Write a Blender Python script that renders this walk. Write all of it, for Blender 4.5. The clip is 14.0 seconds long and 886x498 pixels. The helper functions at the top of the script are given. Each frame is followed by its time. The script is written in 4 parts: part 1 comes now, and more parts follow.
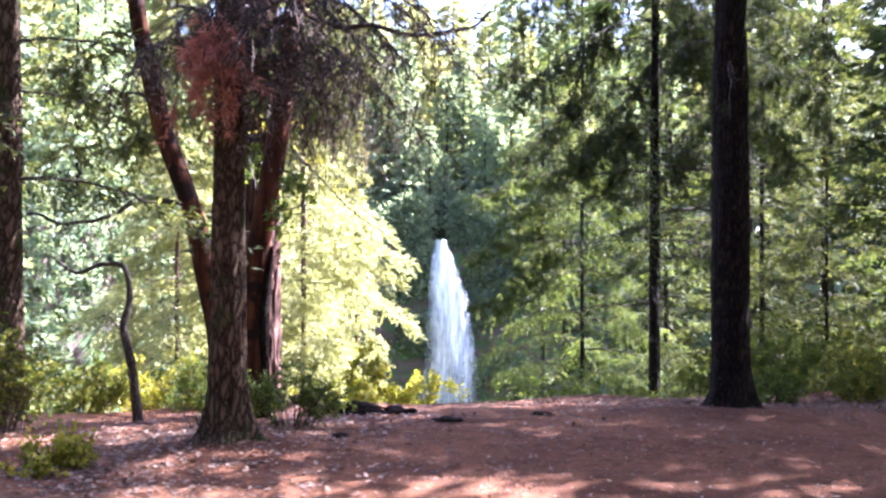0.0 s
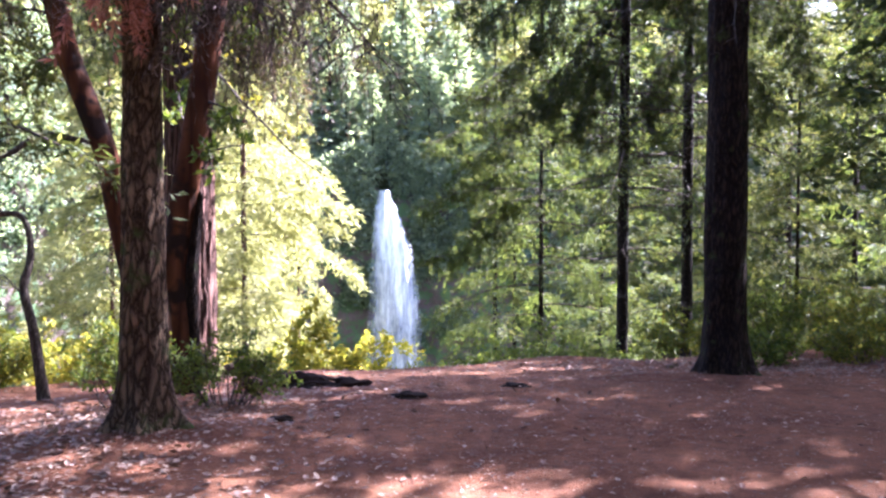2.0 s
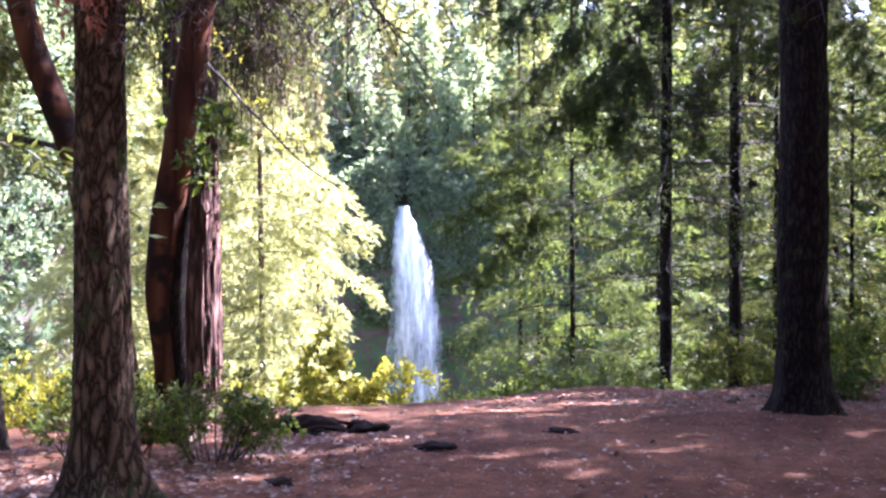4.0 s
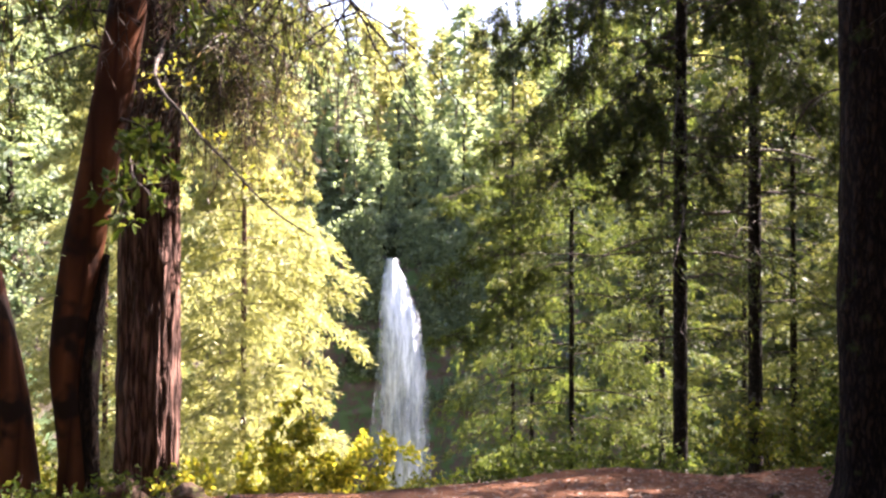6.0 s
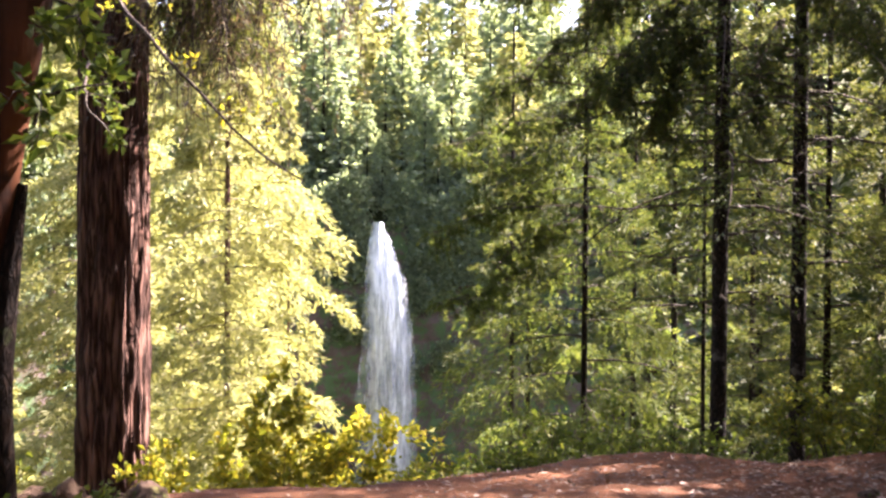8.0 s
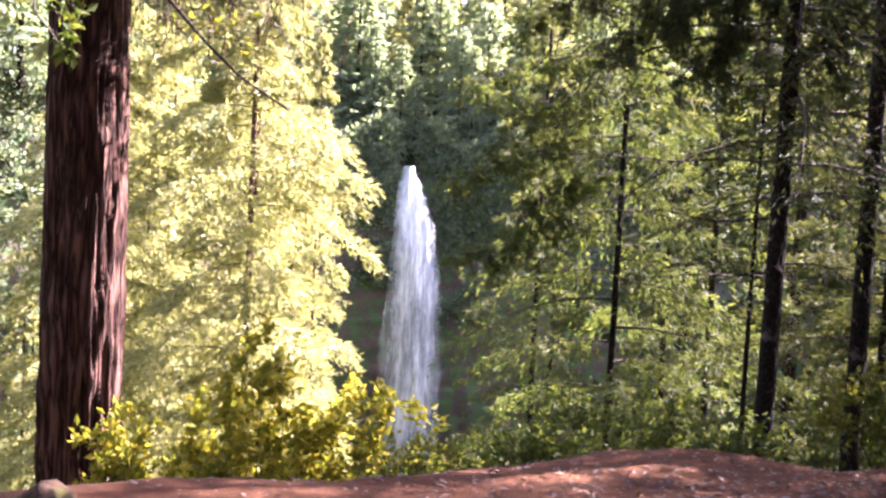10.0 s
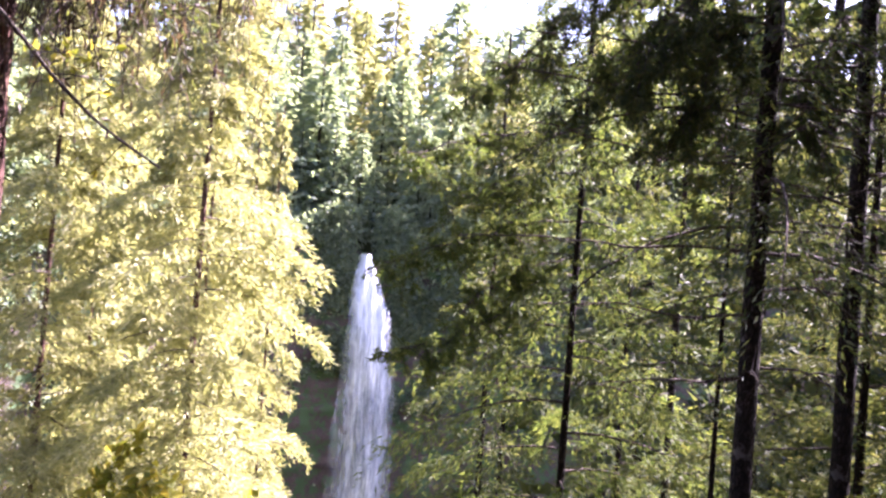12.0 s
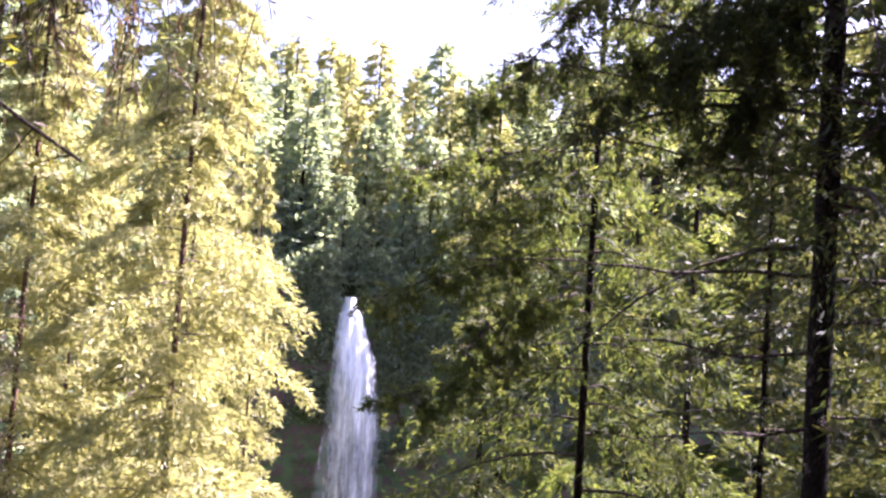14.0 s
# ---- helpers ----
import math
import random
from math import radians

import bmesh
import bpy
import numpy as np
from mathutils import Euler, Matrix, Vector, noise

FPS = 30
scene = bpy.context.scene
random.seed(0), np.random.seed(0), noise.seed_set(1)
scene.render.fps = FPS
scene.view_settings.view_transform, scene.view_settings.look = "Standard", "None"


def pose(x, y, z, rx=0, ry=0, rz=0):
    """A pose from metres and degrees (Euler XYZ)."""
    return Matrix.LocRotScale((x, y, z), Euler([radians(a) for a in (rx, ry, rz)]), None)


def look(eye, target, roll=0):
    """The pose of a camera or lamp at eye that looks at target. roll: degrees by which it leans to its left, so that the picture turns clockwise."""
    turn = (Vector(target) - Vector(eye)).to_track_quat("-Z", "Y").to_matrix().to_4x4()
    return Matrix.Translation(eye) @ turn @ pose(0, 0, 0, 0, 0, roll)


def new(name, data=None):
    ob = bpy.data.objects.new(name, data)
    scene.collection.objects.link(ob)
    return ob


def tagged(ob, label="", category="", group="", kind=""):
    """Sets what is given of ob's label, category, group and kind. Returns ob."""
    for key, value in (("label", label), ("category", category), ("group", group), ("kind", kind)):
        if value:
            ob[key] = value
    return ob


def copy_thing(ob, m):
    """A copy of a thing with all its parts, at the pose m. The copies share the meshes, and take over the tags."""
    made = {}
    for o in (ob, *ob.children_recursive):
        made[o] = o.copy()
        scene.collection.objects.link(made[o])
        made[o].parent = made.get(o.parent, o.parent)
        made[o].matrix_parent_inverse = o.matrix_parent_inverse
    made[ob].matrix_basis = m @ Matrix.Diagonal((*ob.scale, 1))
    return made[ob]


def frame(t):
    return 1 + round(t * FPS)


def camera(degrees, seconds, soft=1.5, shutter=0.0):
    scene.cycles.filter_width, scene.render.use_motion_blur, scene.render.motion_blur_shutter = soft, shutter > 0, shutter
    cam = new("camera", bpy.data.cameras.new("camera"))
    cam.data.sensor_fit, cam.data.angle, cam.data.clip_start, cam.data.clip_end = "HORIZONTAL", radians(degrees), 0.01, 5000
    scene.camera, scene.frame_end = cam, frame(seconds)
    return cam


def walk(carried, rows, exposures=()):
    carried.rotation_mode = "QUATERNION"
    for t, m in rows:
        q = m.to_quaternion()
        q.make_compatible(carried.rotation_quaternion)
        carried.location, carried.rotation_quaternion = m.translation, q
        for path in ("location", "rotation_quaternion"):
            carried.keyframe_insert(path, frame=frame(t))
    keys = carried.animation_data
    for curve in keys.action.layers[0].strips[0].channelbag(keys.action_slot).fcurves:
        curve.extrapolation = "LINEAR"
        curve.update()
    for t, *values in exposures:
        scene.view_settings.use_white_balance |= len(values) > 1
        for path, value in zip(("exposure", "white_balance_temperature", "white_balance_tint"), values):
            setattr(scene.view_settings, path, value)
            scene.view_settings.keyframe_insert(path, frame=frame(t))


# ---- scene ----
cam = camera(47.1, 14.0, soft=2.5)
METRES, EYE, TILT, LEAN, TURN = 10.0, 1.55, 0.0, 0.0, 0.0
ROWS = [
    (0.0, 0.0, 0.0, 0.0, -0.0, 0.0, -0.0),
    (0.5, -0.0048, 0.0371, -0.0013, -0.94, -1.77, -0.25),
    (1.0, -0.0102, 0.0701, -0.0021, -2.16, -1.71, 1.72),
    (1.5, -0.0112, 0.1033, -0.0017, -1.95, -2.42, -0.59),
    (2.0, -0.0138, 0.1386, -0.0034, -3.23, -2.76, 0.04),
    (2.5, -0.0151, 0.1709, -0.0045, -1.55, -2.83, 1.79),
    (5.0, -0.0094, 0.3454, -0.0067, -1.99, -0.23, -1.91),
    (5.5, -0.0064, 0.3841, -0.0066, -1.17, 0.71, -3.43),
    (6.0, -0.0068, 0.4216, -0.0052, -2.77, 1.1, -0.15),
    (6.5, -0.0076, 0.4647, -0.0083, -0.29, -2.09, -1.24),
    (7.0, -0.0147, 0.5021, -0.0118, -1.6, -1.09, -0.54),
    (7.5, -0.0192, 0.5407, -0.013, -1.2, -0.13, 0.98),
    (8.0, -0.0228, 0.5764, -0.0168, -3.6, -0.87, -0.41),
    (8.5, -0.0216, 0.6125, -0.0133, -2.9, -4.08, -1.05),
    (11.0, 0.0215, 0.7801, -0.0176, -2.07, -3.53, -4.09),
    (11.5, 0.0297, 0.814, -0.0178, -2.51, -1.43, -4.73),
    (12.0, 0.0337, 0.8469, -0.0196, -4.11, 1.25, -4.33),
    (12.5, 0.0388, 0.8792, -0.0218, -5.65, 0.64, -3.11),
    (13.0, 0.0383, 0.9179, -0.0201, -9.29, 4.13, -3.12),
    (13.5, 0.0369, 0.9589, -0.0216, -8.65, 4.11, -1.71),
    (14.0, 0.0305, 0.9854, -0.0277, -5.0, 3.75, -3.88),
]
EXPOSURES = [(0.0, 4.08, 5100, 32), (2.7, 4.05, 5100, 36), (5.0, 4.02, 4950, 38), (6.0, 3.65, 6200, 28), (8.7, 3.75, 6250, 32), (11.0, 3.8, 5450, 48), (14.0, 3.4, 5600, 48)]
walk(cam, [(t, pose(0, 0, EYE, TILT, LEAN, TURN) @ pose(METRES * x, METRES * y, METRES * z, 90 + pitch, roll, yaw)) for t, x, y, z, yaw, pitch, roll in ROWS], EXPOSURES)

# ---- light ----
SUN_AZ, SUN_EL = 63.5, 47.0  # degrees from +y towards +x, degrees up
world = bpy.data.worlds.new("sky")
scene.world = world
world.use_nodes = True
wn = world.node_tree
sky = wn.nodes.new("ShaderNodeTexSky")
sky.sky_type, sky.sun_disc = "NISHITA", False
sky.air_density, sky.dust_density, sky.ozone_density = 1.0, 4.0, 0.3  # hazy summer air
sky.sun_elevation, sky.sun_rotation = radians(SUN_EL), radians(SUN_AZ)
wn.links.new(sky.outputs[0], wn.nodes["Background"].inputs[0])
wn.nodes["Background"].inputs[1].default_value = 0.052
sun = new("sun", bpy.data.lights.new("sun", "SUN"))
sun.data.energy, sun.data.angle, sun.data.color = 5.0, radians(0.6), (1.0, 0.93, 0.80)
az, el = radians(SUN_AZ), radians(SUN_EL)
sun.matrix_world = look((40 * math.sin(az), 40 * math.cos(az), 50), (40 * math.sin(az) - math.sin(az) * math.cos(el), 40 * math.cos(az) - math.cos(az) * math.cos(el), 50 - math.sin(el)))

# ---- materials ----


def nodes_of(name):
    mat = bpy.data.materials.new(name)
    mat.use_nodes = True
    nt = mat.node_tree
    return mat, nt, nt.nodes["Principled BSDF"], nt.nodes["Material Output"]


def add(nt, kind, **values):
    n = nt.nodes.new(kind)
    for key, value in values.items():
        n.inputs[key.replace("_", " ")].default_value = value
    return n


def ramp(nt, fac, *stops):
    r = nt.nodes.new("ShaderNodeValToRGB")
    while len(r.color_ramp.elements) < len(stops):
        r.color_ramp.elements.new(0.5)
    for e, (p, c) in zip(r.color_ramp.elements, stops):
        e.position, e.color = p, (*c, 1)
    nt.links.new(fac, r.inputs[0])
    return r.outputs[0]


def mixed(nt, fac, a, b, blend="MIX"):
    m = nt.nodes.new("ShaderNodeMix")
    m.data_type, m.blend_type = "RGBA", blend
    for sock, v in ((m.inputs[0], fac), (m.inputs[6], a), (m.inputs[7], b)):
        if isinstance(v, (int, float)):
            sock.default_value = v
        elif isinstance(v, tuple):
            sock.default_value = (*v, 1)
        else:
            nt.links.new(v, sock)
    return m.outputs[2]


def coords(nt, scale=(1, 1, 1)):
    tc = nt.nodes.new("ShaderNodeTexCoord")
    mp = add(nt, "ShaderNodeMapping")
    mp.inputs["Scale"].default_value = scale
    nt.links.new(tc.outputs["Object"], mp.inputs[0])
    return mp.outputs[0]


def noise_of(nt, vec, scale, detail=5, rough=0.6):
    n = add(nt, "ShaderNodeTexNoise", Scale=scale, Detail=detail, Roughness=rough)
    nt.links.new(vec, n.inputs["Vector"])
    return n.outputs[0]


def bumped(nt, bsdf, height, strength, distance):
    b = add(nt, "ShaderNodeBump", Strength=strength, Distance=distance)
    nt.links.new(height, b.inputs["Height"])
    nt.links.new(b.outputs[0], bsdf.inputs["Normal"])


def bark(name, dark, mid, light, stretch=0.22, scale=22.0, moss=0.0, bump=0.025, patch=None, patch_at=(7.0, 0.6)):
    mat, nt, bsdf, out = nodes_of(name)
    vec = coords(nt, (1, 1, stretch))
    v = add(nt, "ShaderNodeTexVoronoi", Scale=scale)
    v.feature = "DISTANCE_TO_EDGE"
    n1 = noise_of(nt, vec, scale * 0.6)
    warp = mixed(nt, 0.15, vec, n1, "ADD")
    nt.links.new(warp, v.inputs["Vector"])
    crack = ramp(nt, v.outputs[0], (0.0, (0.02, 0.02, 0.02)), (0.33, (1, 1, 1)))
    n2 = noise_of(nt, coords(nt), 3.0, 4)
    col = mixed(nt, n1, mid, light)
    col = mixed(nt, crack, dark, col)
    col = mixed(nt, 0.6, col, ramp(nt, n2, (0.3, (0.55, 0.55, 0.55)), (0.7, (1, 1, 1))), "MULTIPLY")
    if patch:
        n4 = noise_of(nt, coords(nt), patch_at[0], 3)
        col = mixed(nt, ramp(nt, n4, (patch_at[1], (0, 0, 0)), (patch_at[1] + 0.06, (1, 1, 1))), col, patch)
    if moss:
        n3 = noise_of(nt, coords(nt), 5.0, 6)
        col = mixed(nt, ramp(nt, n3, (0.62 - moss * 0.3, (0, 0, 0)), (0.75 - moss * 0.3, (1, 1, 1))), col, (0.05, 0.07, 0.018))
    nt.links.new(col, bsdf.inputs["Base Color"])
    bsdf.inputs["Roughness"].default_value = 0.9
    bsdf.inputs["Specular IOR Level"].default_value = 0.15
    hgt = mixed(nt, 0.35, crack, n1)
    bumped(nt, bsdf, hgt, 1.0, bump)
    return mat


def leafy(name, a, b, c, through_light=0.4, rough=0.55, tint=None):
    """Leaves or needles, each a little different, that let some light through."""
    a, b, c = [(q[0] * 1.04, q[1], q[2] * 1.08) for q in (a, b, c)]
    mat, nt, bsdf, out = nodes_of(name)
    geo = nt.nodes.new("ShaderNodeNewGeometry")
    big = noise_of(nt, coords(nt), 0.7, 3)
    col = ramp(nt, geo.outputs["Random Per Island"], (0.0, a), (0.55, b), (1.0, c))
    col = mixed(nt, 0.55, col, ramp(nt, big, (0.3, (0.5, 0.55, 0.5)), (0.7, (1.0, 1.0, 0.9))), "MULTIPLY")
    nt.links.new(col, bsdf.inputs["Base Color"])
    bsdf.inputs["Roughness"].default_value = rough
    bsdf.inputs["Specular IOR Level"].default_value = 0.3
    tl = nt.nodes.new("ShaderNodeBsdfTranslucent")
    nt.links.new(mixed(nt, 1.0, col, tint or (1.2, 1.15, 0.68), "MULTIPLY"), tl.inputs[0])
    mx = nt.nodes.new("ShaderNodeMixShader")
    mx.inputs[0].default_value = through_light
    nt.links.new(bsdf.outputs[0], mx.inputs[1])
    nt.links.new(tl.outputs[0], mx.inputs[2])
    nt.links.new(mx.outputs[0], out.inputs[0])
    return mat


def soil():
    mat, nt, bsdf, out = nodes_of("soil")
    vec = coords(nt)
    n1, n2, n3 = noise_of(nt, vec, 0.6, 4), noise_of(nt, vec, 7, 8, 0.7), noise_of(nt, vec, 70, 4, 0.7)
    dirt = ramp(nt, n1, (0.3, (0.10, 0.040, 0.021)), (0.7, (0.23, 0.105, 0.054)))
    dirt = mixed(nt, 0.75, dirt, ramp(nt, n2, (0.3, (0.32, 0.29, 0.28)), (0.5, (0.9, 0.87, 0.85)), (0.72, (1.4, 1.3, 1.2))), "MULTIPLY")
    dirt = mixed(nt, 0.6, dirt, ramp(nt, n3, (0.35, (0.5, 0.5, 0.5)), (0.65, (1.2, 1.15, 1.1))), "MULTIPLY")
    # humus and moss on the slopes
    sep = nt.nodes.new("ShaderNodeSeparateXYZ")
    nt.links.new(vec, sep.inputs[0])
    hum = mixed(nt, n2, (0.035, 0.028, 0.014), (0.06, 0.075, 0.025))
    def past(axis, a, b):
        m = nt.nodes.new("ShaderNodeMapRange")
        m.inputs["From Min"].default_value, m.inputs["From Max"].default_value = a, b
        nt.links.new(sep.outputs[axis], m.inputs["Value"])
        return m.outputs[0]

    wild = mixed(nt, 1.0, mixed(nt, 1.0, past("Y", 15.5, 18.0), past("X", 7.0, 12.0), "LIGHTEN"), past("X", -3.2, -6.5), "LIGHTEN")
    nt.links.new(mixed(nt, wild, dirt, hum), bsdf.inputs["Base Color"])
    bsdf.inputs["Roughness"].default_value = 0.95
    bsdf.inputs["Specular IOR Level"].default_value = 0.15
    bumped(nt, bsdf, mixed(nt, 0.4, n2, n3), 0.9, 0.05)
    return mat


def rocky(name, a, b, moss=0.3, scale=1.0, green=(0.045, 0.07, 0.018)):
    mat, nt, bsdf, out = nodes_of(name)
    vec = coords(nt)
    n1, n2 = noise_of(nt, vec, 1.3 * scale, 7, 0.65), noise_of(nt, vec, 14 * scale, 6, 0.7)
    col = mixed(nt, n1, a, b)
    col = mixed(nt, 0.7, col, ramp(nt, n2, (0.3, (0.45, 0.45, 0.45)), (0.7, (1.2, 1.2, 1.2))), "MULTIPLY")
    n3 = noise_of(nt, vec, 2.3 * scale, 6, 0.7)
    col = mixed(nt, ramp(nt, n3, (0.70 - moss * 0.4, (0, 0, 0)), (0.80 - moss * 0.4, (1, 1, 1))), col, green)
    nt.links.new(col, bsdf.inputs["Base Color"])
    bsdf.inputs["Roughness"].default_value = 0.9
    bsdf.inputs["Specular IOR Level"].default_value = 0.15
    bumped(nt, bsdf, mixed(nt, 0.5, n1, n2), 1.0, 0.12 / scale)
    return mat


def foam():
    """White water: streaked, torn to veils at its rims."""
    mat, nt, bsdf, out = nodes_of("falling_water")
    n = noise_of(nt, coords(nt, (1, 1, 0.22)), 0.75, 5, 0.62)
    fine = noise_of(nt, coords(nt, (1, 1, 0.3)), 2.0, 6, 0.7)
    both = mixed(nt, 0.4, n, fine)
    col = ramp(nt, both, (0.34, (0.33, 0.37, 0.44)), (0.62, (0.74, 0.76, 0.80)))
    nt.links.new(col, bsdf.inputs["Base Color"])
    bsdf.inputs["Roughness"].default_value = 0.6
    bumped(nt, bsdf, both, 0.25, 0.2)
    veil = nt.nodes.new("ShaderNodeAttribute")
    veil.attribute_name = "veil"
    total = nt.nodes.new("ShaderNodeMath")
    total.operation = "ADD"
    nt.links.new(veil.outputs["Fac"], total.inputs[0])
    nt.links.new(both, total.inputs[1])
    rim = nt.nodes.new("ShaderNodeMapRange")
    rim.inputs["From Min"].default_value, rim.inputs["From Max"].default_value = 0.38, 1.04
    nt.links.new(total.outputs[0], rim.inputs["Value"])
    nt.links.new(rim.outputs[0], bsdf.inputs["Alpha"])
    return mat


SOIL = soil()
BARK_PALE = bark("pale_plated_bark", (0.016, 0.009, 0.006), (0.14, 0.085, 0.048), (0.27, 0.185, 0.11), 0.36, 19, moss=0.2, bump=0.03)
BARK_RED = bark("red_furrowed_bark", (0.022, 0.010, 0.007), (0.105, 0.048, 0.034), (0.27, 0.15, 0.112), 0.11, 13, bump=0.05)
# Dark fir barks, lowered further: the shade on the trunks is put into them.
BARK_DARK = bark("shade_darkened_fir_bark", (0.007, 0.004, 0.003), (0.026, 0.015, 0.010), (0.060, 0.036, 0.024), 0.3, 24, moss=0.05, bump=0.025)
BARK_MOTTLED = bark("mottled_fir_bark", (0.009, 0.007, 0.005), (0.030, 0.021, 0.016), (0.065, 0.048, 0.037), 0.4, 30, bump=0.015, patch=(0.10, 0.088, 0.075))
BARK_MADRONE = bark("smooth_madrone_bark", (0.040, 0.014, 0.007), (0.11, 0.036, 0.015), (0.21, 0.080, 0.034), 0.12, 6, bump=0.012, patch=(0.022, 0.012, 0.009), patch_at=(2.6, 0.52))
TWIG = bark("dry_twig", (0.03, 0.022, 0.017), (0.10, 0.075, 0.06), (0.20, 0.16, 0.13), 0.3, 30, bump=0.004)
# Lit and shaded copies of fir needles: sun and shade are in the colours.
NEEDLE_SUN = leafy("sun_toned_fir_needles", (0.058, 0.08, 0.022), (0.10, 0.122, 0.032), (0.17, 0.172, 0.055), 0.5)
NEEDLE_SHADED = leafy("shade_toned_fir_needles", (0.030, 0.050, 0.016), (0.058, 0.082, 0.022), (0.11, 0.12, 0.032), 0.45)
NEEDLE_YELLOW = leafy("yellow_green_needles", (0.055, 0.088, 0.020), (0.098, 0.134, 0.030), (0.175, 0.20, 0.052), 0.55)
# Fir needles paled beyond their own tone; strong sunlight is put into the colour.
NEEDLE_BRIGHT = leafy("sunlight_paled_needles", (0.20, 0.21, 0.075), (0.315, 0.315, 0.12), (0.44, 0.42, 0.19), 0.52, 0.5, tint=(1.10, 1.12, 0.74))
# Far needles and cliff brush, paled: the distance haze is put into the colour.
NEEDLE_HAZED = leafy("haze_paled_needles", (0.15, 0.21, 0.14), (0.23, 0.30, 0.19), (0.33, 0.39, 0.25), 0.6)
# Dead red needles, lightened: the sun on the hanging cluster is put in.
NEEDLE_DEAD = leafy("dead_red_needles", (0.36, 0.15, 0.10), (0.52, 0.25, 0.18), (0.66, 0.38, 0.30), 0.5, tint=(1.2, 0.9, 0.7))
LEAF_GREEN = leafy("shrub_leaves", (0.06, 0.10, 0.018), (0.11, 0.155, 0.024), (0.19, 0.22, 0.04), 0.5)
LEAF_YELLOW = leafy("yellowing_shrub_leaves", (0.17, 0.20, 0.02), (0.29, 0.29, 0.03), (0.44, 0.38, 0.045), 0.55)
NEEDLE_DRY = leafy("dry_twiglets", (0.15, 0.11, 0.09), (0.25, 0.19, 0.16), (0.40, 0.32, 0.27), 0.3, tint=(1.1, 0.95, 0.8))
NEEDLE_BROWN = leafy("dying_brown_sprays", (0.06, 0.045, 0.024), (0.11, 0.085, 0.042), (0.19, 0.145, 0.075), 0.35, tint=(1.1, 1.0, 0.8))
LEAF_LIME = leafy("lime_shrub_leaves", (0.09, 0.13, 0.02), (0.16, 0.185, 0.026), (0.26, 0.25, 0.04), 0.5)
LITTER = leafy("fallen_leaves", (0.10, 0.055, 0.035), (0.17, 0.10, 0.065), (0.34, 0.25, 0.18), 0.1)
ROCK = rocky("mossy_rock", (0.045, 0.027, 0.018), (0.12, 0.075, 0.048), 0.5, 3.0, (0.10, 0.11, 0.025))
ROOT = rocky("dark_root_wood", (0.010, 0.006, 0.004), (0.032, 0.018, 0.012), 0.05, 6.0)
CLIFF = rocky("cliff_rock", (0.06, 0.044, 0.038), (0.17, 0.125, 0.105), 0.62, 0.25, (0.075, 0.12, 0.05))
WATER = foam()

# ---- mesh helpers ----


def np_mesh(name, v, f, smooth=False):
    v, f = np.asarray(v, dtype=np.float32), np.asarray(f, dtype=np.int32)
    me = bpy.data.meshes.new(name)
    me.vertices.add(len(v))
    me.vertices.foreach_set("co", v.ravel())
    me.loops.add(f.size)
    me.loops.foreach_set("vertex_index", f.ravel())
    me.polygons.add(len(f))
    me.polygons.foreach_set("loop_start", np.arange(0, f.size, f.shape[1], dtype=np.int32))
    me.update(calc_edges=True)
    me.polygons.foreach_set("use_smooth", np.full(len(f), smooth))
    return me


def part(name, me, material, parent=None, label=""):
    ob = new(name, me)
    if not me.materials:
        me.materials.append(material)
    ob.parent = parent
    return tagged(ob, label)


def thing(name, place, label, category, group="", kind=""):
    ob = new(name)
    ob.location = place
    return tagged(ob, label, category, group, kind)


def tube(points, radii, sides=12, rough=0.0, furrow=0.0, freq=9.0, flare=None, step=None):
    """A round limb through the points, with rough or furrowed skin. Gives vertices and quads."""
    p = np.array(points, float)
    r = np.array(radii, float)
    if step:
        seg = np.r_[0, np.cumsum(np.linalg.norm(np.diff(p, axis=0), axis=1))]
        n = max(2, int(seg[-1] / step))
        s = np.linspace(0, seg[-1], n + 1)
        q = np.stack([np.interp(s, seg, p[:, k]) for k in range(3)], 1)
        for _ in range(3):
            q[1:-1] = (q[:-2] + 2 * q[1:-1] + q[2:]) / 4
        p, r = q, np.interp(s, seg, r)
    d = np.gradient(p, axis=0)
    d /= np.linalg.norm(d, axis=1)[:, None] + 1e-9
    ref = np.where(np.abs(d[:, 2:3]) > 0.8, [[1.0, 0, 0]], [[0, 0, 1.0]])
    u = np.cross(ref, d)
    u /= np.linalg.norm(u, axis=1)[:, None] + 1e-9
    w = np.cross(d, u)
    a = np.linspace(0, 2 * np.pi, sides, endpoint=False)
    rr = np.repeat(r[:, None], sides, 1)
    if flare:
        h = p[:, 2:3] - p[0, 2]
        rr = rr * (1 + flare * np.exp(-h / 0.16) * (0.75 + 0.45 * np.sin(a * 5 + 1.0)[None]))
    if rough or furrow:
        for i in range(len(p)):
            for j in range(sides):
                c, s_ = math.cos(a[j]), math.sin(a[j])
                k = 0.0
                if furrow:
                    k -= furrow * abs(noise.noise((c * freq * 0.55, s_ * freq * 0.55, p[i, 2] * 1.3 + p[0, 0]))) * 2.0
                if rough:
                    k += rough * noise.noise((c * 1.6 + p[0, 0], s_ * 1.6, p[i, 2] * 1.8))
                rr[i, j] *= 1 + k
    v = p[:, None] + rr[..., None] * (np.cos(a)[None, :, None] * u[:, None] + np.sin(a)[None, :, None] * w[:, None])
    i, j = np.meshgrid(np.arange(len(p) - 1), np.arange(sides), indexing="ij")
    j2 = (j + 1) % sides
    f = np.stack([i * sides + j, i * sides + j2, (i + 1) * sides + j2, (i + 1) * sides + j], -1).reshape(-1, 4)
    return v.reshape(-1, 3), f


